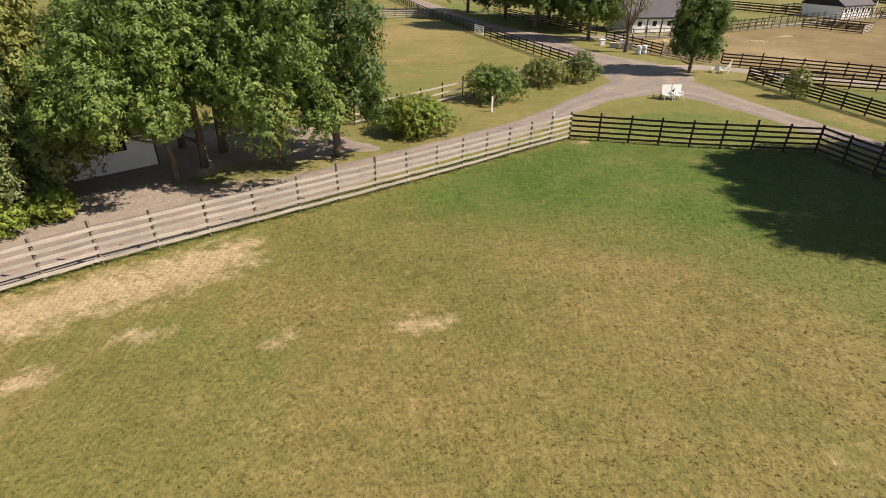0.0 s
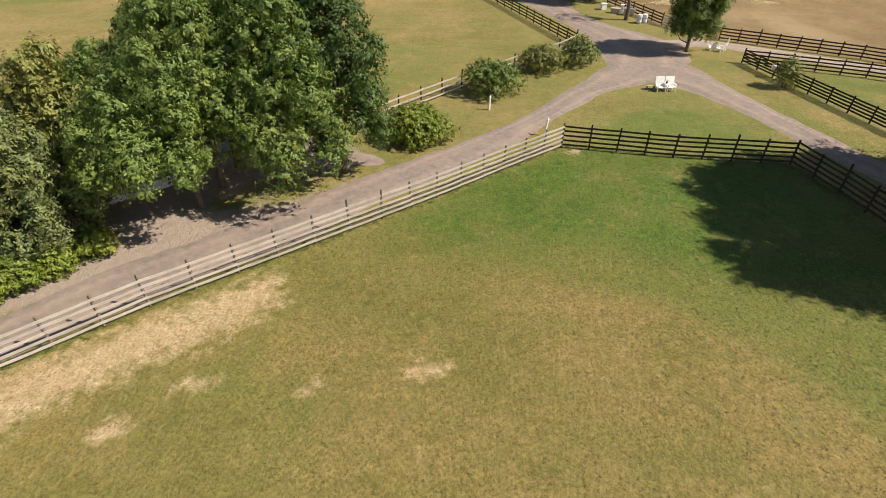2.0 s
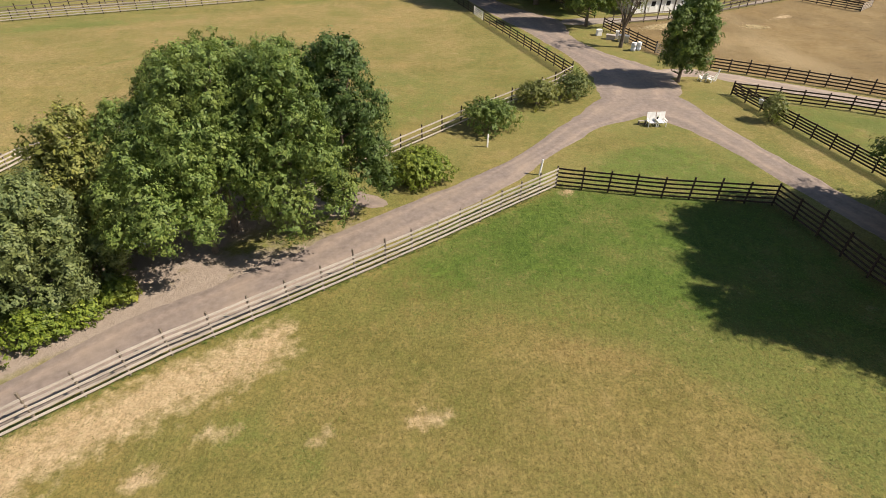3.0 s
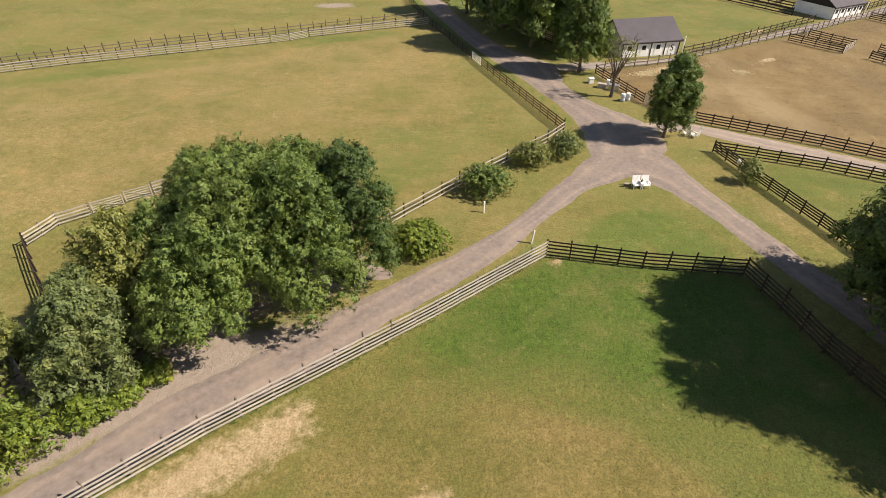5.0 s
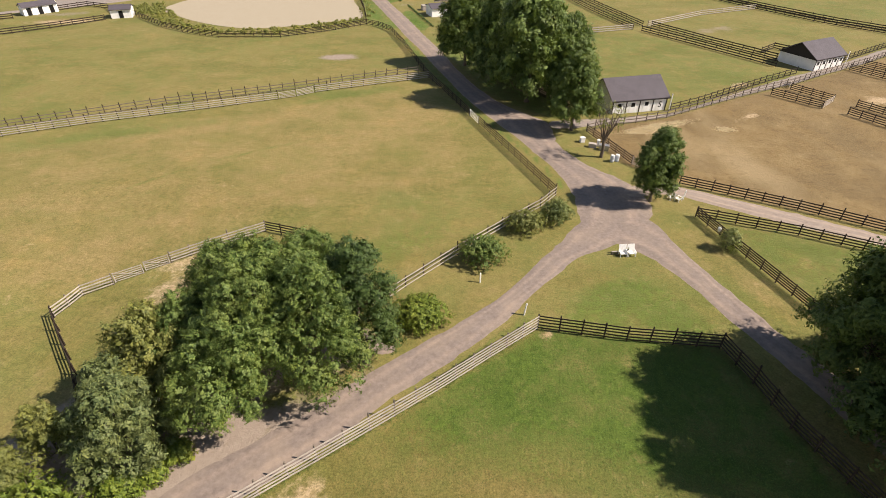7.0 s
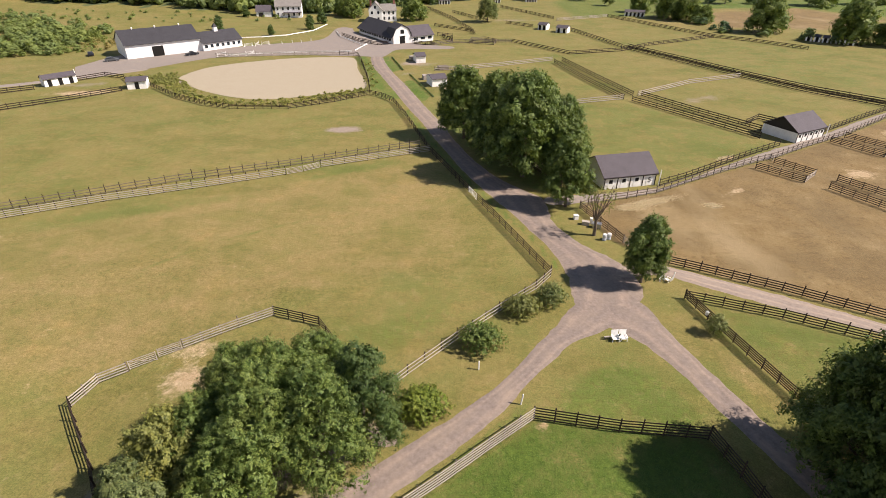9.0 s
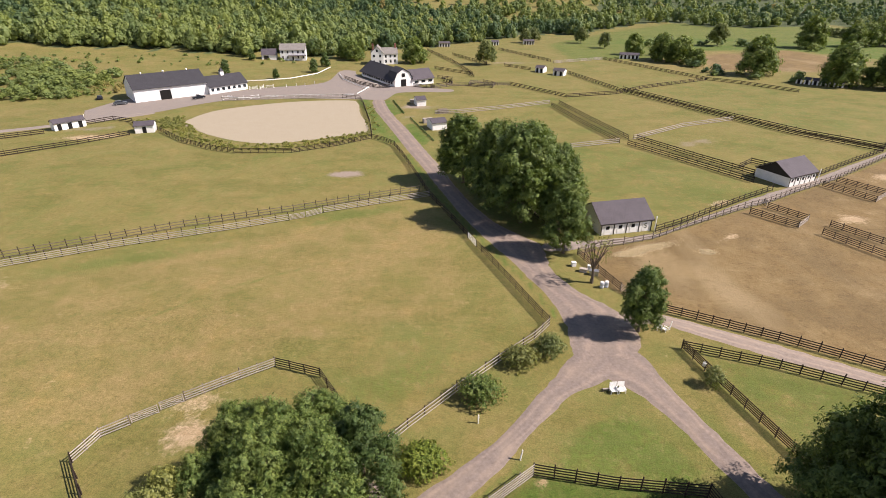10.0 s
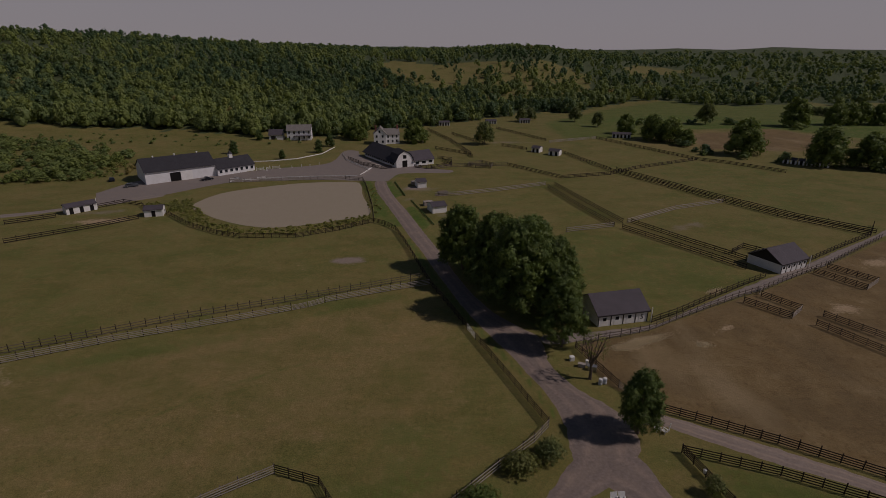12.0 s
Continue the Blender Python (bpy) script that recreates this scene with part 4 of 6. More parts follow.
for k in range(7):
    window(wing, 1.3 + k * (n - 2.6) / 6, 1.1, 1.15, 1.15)
cup = part("cupola", boxes((n * 0.52 - 0.75, 4.75, 5.4, n * 0.52 + 0.75, 6.25, 7.6), bevel=0.03), WHITE, wing, "white louvred cupola")
part("cupola_roof", tube([(n * 0.52, 5.5, 7.6), (n * 0.52, 5.5, 7.7), (n * 0.52, 5.5, 9.0)], [1.25, 1.2, 0.04], 4), BLACKROOF, cup)

# the stable with its gabled front and two wings
left, n = building("stable_wing", (-31.6, 221.0), (-16.8, 197.8), 10.0, 3.0, 6.6, "long open-fronted stable wing with a dark roof", "stable", SIDING, BLACKROOF, 1.2, 0.3)[:2]
for k in range(13):
    opening(left, 1.0 + k * (n - 2) / 13, 1.0 + (k + 0.72) * (n - 2) / 13, 0.9, 2.5, name="stall_shade_panel")
right, n = building("stable_wing", (-10.5, 200.6), (-2.8, 205.6), 9.0, 2.8, 6.0, "low white stable wing with arched windows", "stable", SIDING, SLATE, 0.6, 0.3)[:2]
for k in range(3):
    window(right, 2.2 + k * (n - 4.0) / 2, 0.9, 2.0, 1.1, panes=3)
front = thing("stable", -16.6 * U, 197.6 * U, 0, 27, "white gambrel stable front with a dark central doorway", "stable")
bm = prism([(0, -0.2), (8.2, -0.2), (8.2, 3.0), (6.9, 5.6), (4.1, 7.2), (1.3, 5.6), (0, 3.0)], 0.0, 8.0)
bmesh.ops.recalc_face_normals(bm, faces=bm.faces)
part("wall", bm, WHITE, front)
part("roof", prism([(-0.35, 2.7), (1.2, 5.75), (4.1, 7.4), (7.0, 5.75), (8.55, 2.7), (8.6, 2.85), (7.12, 5.95), (4.1, 7.65), (1.08, 5.95), (-0.4, 2.85)], -0.35, 8.2), BLACKROOF, front)
d = opening(front, 2.9, 5.3, 0.0, 3.0, label="near-black panel standing for the shade inside the stable doorway")
part("loft_door", boxes((3.3, -0.05, 3.9, 4.9, 0.02, 5.5)), DARK, front, "dark loft hatch")

# the two houses
house, n = building("house", (-73.6, 257.7), (-62.4, 259.5), 9.0, 5.6, 8.2, "two-storey white house with a grey-brown roof", "house", SIDING, PALEROOF, 0.4, 0.3)[:2]
for k in range(5):
    window(house, 1.3 + k * (n - 2.6) / 4, 3.7, 0.95, 1.4)
    if k != 2:
        window(house, 1.3 + k * (n - 2.6) / 4, 0.9, 0.95, 1.5)
opening(house, n / 2 - 0.55, n / 2 + 0.55, 0.0, 2.1, material=TRIM)
part("porch_roof", boxes((n * 0.3, -2.3, 2.55, n + 0.1, 0.0, 2.75), bevel=0.02), SLATE, house)
for f in (0.32, 0.55, 0.77, 0.99):
    part("porch_post", boxes((n * f - 0.08, -2.2, 0.0, n * f + 0.08, -2.04, 2.55)), WHITE, house)
annex, n = building("garage", (-82.0, 257.0), (-75.6, 258.0), 7.0, 2.7, 5.2, "small white garage with a grey roof", "garage", SIDING, SLATE, 0.4, 0.3)[:2]
opening(annex, 1.2, 3.7, 0.0, 2.1, material=TRIM)
house2, n = building("house", (-31.6, 256.6), (-31.0, 248.4), 6.8, 6.0, 9.2, "two-storey white gabled house behind the stable", "house", SIDING, PALEROOF, 0.4, 0.3)[:2]
for z, ys in ((1.0, (1.6, 4.9)), (3.9, (1.6, 4.9)), (6.5, (3.3,))):
    for y in ys:
        part("window", boxes((n + 0.003, y - 0.5, z, n + 0.05, y + 0.5, z + 1.3)), GLASS, house2, "dark gable window")
for x in (2.0, 5.0, 8.0):
    window(house2, x, 3.9, 0.95, 1.4)
house2b, n = building("house_wing", (-25.8, 250.0), (-19.4, 251.5), 8.0, 5.4, 8.0, "white house wing with a porch and grey roof", "house", SIDING, PALEROOF, 0.4, 0.3)[:2]
for x in (1.5, 4.0, 6.3):
    window(house2b, x, 3.5, 0.95, 1.4)
    window(house2b, x, 0.9, 0.95, 1.5)
BRICK = paint_material("chimney_brick", (0.26, 0.115, 0.085), amount=0.5, rough=0.85)
part("chimney", boxes((5.6, 0.6, 5.0, 6.5, 1.5, 10.2), (5.52, 0.52, 10.0, 6.58, 1.58, 10.15)), BRICK, house2, "red brick chimney")
part("chimney", boxes((n - 1.0, 3.5, 4.0, n - 0.1, 4.4, 10.0), (n - 1.08, 3.42, 9.8, n - 0.02, 4.48, 9.95)), BRICK, house2b, "red brick chimney")


def stall(start, end, depth, doors, label, eave=2.3, ridge=3.1, wall=WHITE, roof=SLATE):
    t, n, _ = building("field_shelter", start, end, depth, eave, ridge, label, "shelter", wall, roof, 0.35, 0.2)
    tagged(t, group="field shelters")
    for k in range(doors):
        x = (k + 0.5) * n / doors
        opening(t, x - 0.55, x + 0.55, 0.0, 2.0, name="stall_shade_panel")
    return t


stall((-99.9, 137.2), (-95.0, 142.6), 4.0, 3, "white field shelter with three dark openings")
stall((-78.2, 135.3), (-73.9, 136.6), 4.5, 1, "white field shelter with a grey roof")
stall((-7.4, 167.2), (-4.6, 168.0), 5.0, 0, "white field shelter beside the avenue")
stall((-2.2, 139.0), (1.6, 140.4), 5.5, 0, "white field shelter beside the avenue")
stall((39.2, 231.0), (42.2, 229.0), 4.0, 2, "white field shelter with dark openings")
stall((45.2, 224.0), (49.0, 221.6), 4.0, 2, "white field shelter with dark openings")
stall((-1.0, 315.0), (5.0, 316.0), 4.0, 4, "far white field shelter with dark stalls")
stall((27.0, 323.5), (33.0, 324.5), 4.0, 4, "far white field shelter with dark stalls")
stall((48.0, 329.0), (54.0, 329.5), 4.0, 4, "far white field shelter with dark stalls")
stall((86.0, 270.5), (94.5, 268.0), 4.0, 5, "far white field shelter with dark stalls")
for k in range(6):
    f = k / 6
    stall((134.0 + 12.5 * f, 207.6 - 9.5 * f), (135.6 + 12.5 * f, 206.4 - 9.5 * f), 3.6, 1, "small white calf shelter in a row", 2.0, 2.7)

grove_shed, n = building("run_in_shed", (-20.2, 21.7), (-14.7, 26.3), 5.0, 2.15, 2.9, "white-painted shed of vertical boards under the trees", "shed", SIDING, SLATE, 0.3, 0.2)[:2]
for k in range(int(n / 0.42)):
    part("wall_board", boxes((k * 0.42 + 0.012, -0.022, 0.02, k * 0.42 + 0.408, -0.002, 2.05)), SIDING, grove_shed)
part("window", boxes((n - 2.6, -0.05, 1.25, n - 1.5, -0.024, 1.95)), DARK, grove_shed, "dark barred window")
part("corner_post", boxes((n - 0.02, -0.06, 0.0, n + 0.06, 0.04, 2.2)), TRIM, grove_shed)

# ---------------------------------------------------------------- trees and shrubs
def leaf_cloud(name, lobes, count, size, material, seed, tint=(0.0, 0.4), spray=16, spread=2.3):
    """A crown of many small bent leaves, gathered in drooping sprays over a set of lobes (centre, radii)."""
    g = np.random.default_rng(seed)
    w = np.array([l[1][0] * l[1][1] + l[1][0] * l[1][2] for l in lobes])
    m = max(1, count // spray)
    lobe = g.choice(len(lobes), m, p=w / w.sum())
    c, r = np.array([l[0] for l in lobes])[lobe], np.array([l[1] for l in lobes])[lobe]
    d = g.normal(size=(m, 3))
    d[:, 2] += 0.3
    d /= np.linalg.norm(d, axis=1)[:, None]
    lump = 1 + 0.18 * np.sin(d[:, :1] * 7 + lobe[:, None]) * np.sin(d[:, 1:2] * 6 + 2 * lobe[:, None])
    hub = c + d * r * lump * np.where(g.random((m, 1)) < 0.88, g.uniform(0.90, 1.06, (m, 1)), g.uniform(0.5, 0.9, (m, 1)))
    way = d + [0, 0, -0.35] + g.normal(scale=0.35, size=(m, 3))
    way /= np.linalg.norm(way, axis=1)[:, None]
    k = np.repeat(np.arange(m), spray)
    count = len(k)
    along = g.uniform(-1.0, 1.0, (count, 1))
    p = hub[k] + way[k] * along * size * spread + g.normal(scale=size * spread * 0.36, size=(count, 3))
    nrm = d[k] + g.normal(scale=0.26, size=(count, 3)) + [0, 0, 0.12]
    nrm /= np.linalg.norm(nrm, axis=1)[:, None]
    a = way[k] + g.normal(scale=0.6, size=(count, 3))
    a -= nrm * np.sum(a * nrm, axis=1)[:, None]
    a /= np.linalg.norm(a, axis=1)[:, None] + 1e-9
    b = np.cross(nrm, a)
    s = size * g.uniform(0.65, 1.3, (count, 1))
    droop = nrm * s * 0.2
    v = np.stack([p - a * s, p - b * s * 0.42 + droop, p + a * s - droop, p + b * s * 0.42 + droop], 1).reshape(-1, 3)
    i = np.arange(count * 4).reshape(-1, 4)
    f = np.stack([i[:, [0, 1, 3]], i[:, [1, 2, 3]]], 1).reshape(-1, 3)
    me = bpy.data.meshes.new(name)
    me.vertices.add(len(v))
    me.vertices.foreach_set("co", v.ravel())
    me.loops.add(f.size)
    me.loops.foreach_set("vertex_index", f.ravel())
    me.polygons.add(len(f))
    me.polygons.foreach_set("loop_start", np.arange(0, f.size, 3))
    me.update(calc_edges=True)
    t = np.clip(g.uniform(*tint, len(lobes))[lobe] + g.normal(scale=0.12, size=m), 0, 1)
    me.attributes.new("tint", "FLOAT", "POINT").data.foreach_set("value", np.repeat(t[k], 4).astype(np.float32))
    me.materials.append(material)
    return me


def crown_lobes(tall, radius, low, seed, n=26, slim=1.0, base=0.40, reach=(0.0, 0.0)):
    """Lobes of a crown that is broad and drooping below and rounded above; its low boughs may reach to one side."""
    g = random.Random(seed)
    out = []
    for k in range(n):
        f = (k + 0.5) / n
        s = radius * g.uniform(0.26, 0.44) * slim * (1.12 - 0.3 * f)
        z = low + s * 0.6 + (tall - low - s * 1.5) * f
        prof = math.sin(math.pi * (base + (0.94 - base) * f)) ** 0.75
        ang = k * 2.39996 + g.uniform(-0.5, 0.5)
        rr = radius * prof * g.uniform(0.50, 0.86)
        out.append(((rr * math.cos(ang) + reach[0] * (1 - f), rr * math.sin(ang) + reach[1] * (1 - f), z), (s, s, s * g.uniform(0.8, 1.15))))
    out.append(((0, 0, low + (tall - low) * 0.5), (radius * 0.5, radius * 0.5, (tall - low) * 0.40)))
    return out


def tree_model(tall, radius, low, seed, material, leaves, size, name="tree", label="", category="tree", tint=(0.0, 0.4), lobes=26, slim=1.0, base=0.40, reach=(0.0, 0.0)):
    """Trunk, limbs and crown; the first is placed and the rest are copied."""
    t = thing(name, 0, 0, 0, 0, label, category)
    g = random.Random(seed)
    lean = (g.uniform(-0.3, 0.3), g.uniform(-0.3, 0.3))
    r0 = 0.020 * tall
    path = [(lean[0] * f * f, lean[1] * f * f, -0.3 + f * tall * 0.75) for f in (0, 0.08, 0.25, 0.5, 0.75, 1.0)]
    part("trunk", tube(path, [r0 * 1.5, r0, r0 * 0.85, r0 * 0.62, r0 * 0.4, r0 * 0.12], 9), BARK, t, smooth=True)
    ls = crown_lobes(tall, radius, low, seed, lobes, slim, base, reach)
    for c, r in ls[1:-1:max(3, lobes // 10)]:
        f = max(0.12, min(0.8, (c[2] - 0.5 * radius) / (tall * 0.75)))
        p0 = Vector((lean[0] * f * f, lean[1] * f * f, f * tall * 0.72))
        p2 = Vector(c)
        p1 = p0.lerp(p2, 0.5) + Vector((0, 0, -0.15 * radius))
        part("limb", tube([p0, p1, p2], [r0 * 0.42, r0 * 0.25, r0 * 0.07], 6), BARK, t, smooth=True)
    me = leaf_cloud("crown", ls, leaves, size, material, seed, tint)
    part("crown", me, None, t)
    inner = [(c, tuple(0.66 * v for v in r)) for c, r in ls]
    part("inner_leaves", leaf_cloud("inner_leaves", inner, leaves // 5, size * 1.7, material, seed + 200, tint, 8, 0.9), None, t)
    return t


def place(model, spots, group):
    """Put a model at its first spot (x, y, scale, turn) of the plan and copies at the others."""
    for k, (x, y, s, a) in enumerate(spots):
        z = float(height(x * U, y * U))
        m = pose(x * U, y * U, z, 0, 0, a)
        ob = model if k == 0 else copy_thing(model, m)
        ob.matrix_basis = m @ Matrix.Diagonal((s, s, s, 1))
        tagged(ob, group=group)


oak_a = tree_model(13.0, 4.5, 3.0, 11, LEAF, 46000, 0.10, label="tall leafy green oak in a shady grove", lobes=84, slim=0.62, base=0.40, reach=(-0.6, -1.4))
place(oak_a, [(-12.1, 25.9, 1.0, 0), (-9.3, 30.0, 0.92, 120), (-14.6, 29.0, 0.90, 250), (-16.6, 26.0, 0.74, 20)], "grove trees")
oak_b = tree_model(13.0, 4.7, 2.4, 12, LEAF, 46000, 0.10, label="tall leafy green oak in a shady grove", lobes=84, slim=0.62, base=0.42, reach=(0.5, -1.6))
place(oak_b, [(-8.4, 26.4, 1.0, 0), (-12.0, 28.2, 0.98, 190)], "grove trees")
oak_c = tree_model(10.4, 4.3, 3.8, 28, LEAF, 36000, 0.098, label="low leaning green oak over the drive's edge", lobes=60, slim=0.62, base=0.42, reach=(-1.2, -3.0))
place(oak_c, [(-12.6, 23.8, 1.0, 0)], "grove trees")
dark_a = tree_model(13.0, 3.7, 2.0, 13, LEAF_DARK, 30000, 0.115, label="slim dark green tree beside the drive", lobes=64, slim=0.62, base=0.34)
place(dark_a, [(-5.6, 27.7, 1.0, 0)], "grove trees")
dull_a = tree_model(8.2, 3.8, 0.5, 14, LEAF_DULL, 36000, 0.11, label="spreading grey-green tree at the grove's edge", lobes=74, slim=0.56)
place(dull_a, [(-18.6, 19.8, 1.0, 0), (-20.4, 22.6, 0.85, 70)], "grove trees")
pale_a = tree_model(9.0, 2.9, 0.8, 15, LEAF_PALE, 20000, 0.115, label="yellowing thin-leaved tree at the grove's edge", tint=(0.2, 0.8), lobes=30)
place(pale_a, [(-18.6, 24.4, 1.12, 0), (-23.5, 20.0, 0.62, 140), (-25.0, 17.5, 0.6, 20)], "grove trees")
big = tree_model(17.6, 8.8, 1.2, 16, LEAF_DARK, 76000, 0.165, tint=(0.2, 0.7), label="tall broad dark green tree beside the drive", lobes=130, slim=0.44, base=0.54)
place(big, [(31.0, 23.9, 1.06, 0), (33.0, 18.2, 1.27, 150)], "roadside trees")
low = tree_model(9.6, 4.8, 1.0, 27, LEAF_DARK, 26000, 0.165, tint=(0.2, 0.7), label="low spreading dark green tree behind the roadside fence", lobes=60, slim=0.56, base=0.50)
place(low, [(39.4, 30.0, 1.0, 0)], "roadside trees")
r1 = tree_model(10.4, 3.4, 1.6, 17, LEAF_SHADE, 22000, 0.14, label="single round-headed green tree beside the junction", lobes=60, slim=0.66, base=0.22)
place(r1, [(23.0, 51.1, 1.0, 0)], "junction trees")
av = tree_model(13.4, 5.6, 2.0, 18, LEAF_SHADE, 32000, 0.20, tint=(0.0, 0.5), label="large old shade tree along the avenue", lobes=90, slim=0.58)
place(av, [(13.4, 81.6, 1.5, 0), (17.2, 93, 1.2, 80), (10.0, 91.6, 1.3, 160), (4.4, 100.2, 1.2, 300), (19.8, 85, 1.1, 20)], "avenue trees")
av2 = tree_model(13.0, 4.6, 2.2, 19, LEAF_SHADE, 24000, 0.17, label="tall green shade tree along the avenue", lobes=60, slim=0.66)
place(av2, [(18.2, 70.6, 1.0, 0), (18.9, 78, 0.98, 150)], "avenue trees")
far_a = tree_model(13.0, 6.2, 0.4, 20, LEAF, 8000, 0.42, label="broad dark green field tree far off", lobes=50, slim=0.8, tint=(0.1, 0.6))
place(far_a, [(127.5, 225, 1.42, 0), (147, 203, 1.4, 60), (160, 197.5, 1.25, 130), (170, 192, 1.2, 60), (204, 312, 1.5, 200), (230, 317, 1.15, 20), (239, 319, 1.2, 90), (248, 320, 1.2, 170), (257, 318, 1.15, 40), (-12.2, 254.5, 1.05, 10), (97, 284, 0.95, 290), (103, 263, 1.15, 70), (109, 256, 1.1, 110), (113.5, 248, 0.7, 10), (-40, 262, 0.8, 30), (-45, 268, 0.9, 130)], "field trees")
far_b = tree_model(11.0, 4.4, 1.6, 21, LEAF_DULL, 6000, 0.34, label="pale green field tree far off", tint=(0.0, 0.5))
place(far_b, [(20.2, 250, 1.15, 0), (157, 322, 1.35, 80), (106, 268, 1.2, 150), (50, 338, 0.9, 0), (83, 337, 1.0, 50), (90, 312, 0.9, 120), (56, 342, 0.9, 200)], "field trees")
row = tree_model(6.2, 2.8, 0.2, 24, LEAF_DULL, 1600, 0.40, label="small round field tree in a planted row", lobes=18)
place(row, [(252 + 0.8 * k, 369 - 4.6 * k, 0.9 + 0.06 * (k % 3), 50 * k) for k in range(6)], "planted row")
pine = tree_model(6.6, 1.9, 0.2, 22, LEAF_DARK, 3000, 0.26, name="evergreen", label="small dark evergreen on the lawn", lobes=16)
place(pine, [(-52.3, 229.2, 1.0, 0), (-50.5, 244, 1.1, 70), (-63.9, 214.2, 0.7, 140), (-85.5, 253.7, 0.9, 220), (-86.2, 222.5, 1.0, 20)], "lawn evergreens")


def shrub(name, x, y, rx, ry, tall, material, seed, label, leaves=5000, size=0.11, tint=(0.0, 0.5)):
    g = random.Random(seed)
    t = thing(name, x * U, y * U, float(height(x * U, y * U)), 0, label, "shrub")
    lobes = []
    for k in range(16):
        a, f = k * 2.4, math.sqrt((k + 0.5) / 16)
        lobes.append(((rx * 0.68 * f * math.cos(a), ry * 0.68 * f * math.sin(a), tall * (0.30 + 0.36 * (1 - f * f)) * g.uniform(0.85, 1.15)), (rx * 0.42, ry * 0.42, tall * g.uniform(0.28, 0.36))))
    for k in range(4):
        a = k * 1.7 + 0.4
        part("stem", tube([(0.1 * math.cos(a), 0.1 * math.sin(a), -0.1), (rx * 0.3 * math.cos(a), ry * 0.3 * math.sin(a), tall * 0.4), (rx * 0.5 * math.cos(a), ry * 0.5 * math.sin(a), tall * 0.7)], [0.05, 0.035, 0.012], 6), BARK, t)
    part("foliage", leaf_cloud("foliage", lobes, leaves, size, material, seed, tint, 10, 1.5), None, t)
    return t


shrub("shrub", -1.5, 31.9, 2.9, 2.3, 2.9, LEAF_BRIGHT, 31, "rounded bright green shrub beside the drive", 14000)
shrub("shrub", 3.9, 40.1, 3.0, 2.6, 3.3, LEAF, 32, "loose grey-green shrub beside the pale fence", 9000)
shrub("shrub", 8.5, 45.3, 2.7, 2.2, 2.6, LEAF_PALE, 33, "rounded olive shrub beside the drive", 7000)
shrub("shrub", 11.9, 47.2, 2.2, 2.0, 2.8, LEAF_DULL, 34, "rounded dark green shrub beside the drive", 6000)
shrub("shrub", 27.5, 42.0, 1.35, 1.3, 2.9, LEAF_DULL, 35, "small upright shrub by the dark fence", 3000, 0.10)
for k, (x, y, s) in enumerate(((-18.4, 17.2, 1.0), (-17.2, 18.4, 0.85), (-20.4, 15.6, 1.3), (-16.0, 19.8, 0.75), (-22.0, 13.8, 1.4), (-22.6, 16.4, 1.5), (-24.2, 13.0, 1.5))):
    shrub("hedge_bush", x, y, 1.7 * s, 1.5 * s, 2.1 * s, LEAF_BRIGHT, 40 + k, "bright yellow-green hedge bush beside the drive", 5200, 0.11, (0.1, 0.7))

bare = thing("bare_tree", 20.3 * U, 62.0 * U, 0, 0, "nearly leafless grey tree beside the corral fence", "tree")
g = random.Random(8)
part("trunk", tube([(0, 0, -0.2), (0.05, 0, 1.2), (-0.1, 0.1, 2.6)], [0.26, 0.2, 0.16], 9), BARK, bare)
for k in range(9):
    a = k * 2.4
    top = Vector((1.7 * math.cos(a), 1.7 * math.sin(a), 5.2 + g.uniform(-0.8, 1.6)))
    mid = Vector((0.7 * math.cos(a), 0.7 * math.sin(a), 3.6))
    bm = tube([(-0.05, 0.05, 1.8 + 0.08 * k), mid, top], [0.11, 0.07, 0.02], 6)
    for j in range(7):
        p = mid.lerp(top, g.random())
        q = p + Vector((g.uniform(-0.9, 0.9), g.uniform(-0.9, 0.9), g.uniform(0.2, 1.1)))
        tube([p, p.lerp(q, 0.5) + Vector((0, 0, 0.1)), q], [0.03, 0.02, 0.006], 4, bm)
    part("limb", bm, BARK, bare)
part("crown", leaf_cloud("crown", [((0, 0, 5.0), (2.2, 2.2, 1.6))], 1700, 0.075, LEAF_DULL, 77, (0.5, 1.0)), None, bare, "sparse dry leaves")
bare.scale = (1.15, 1.15, 1.25)

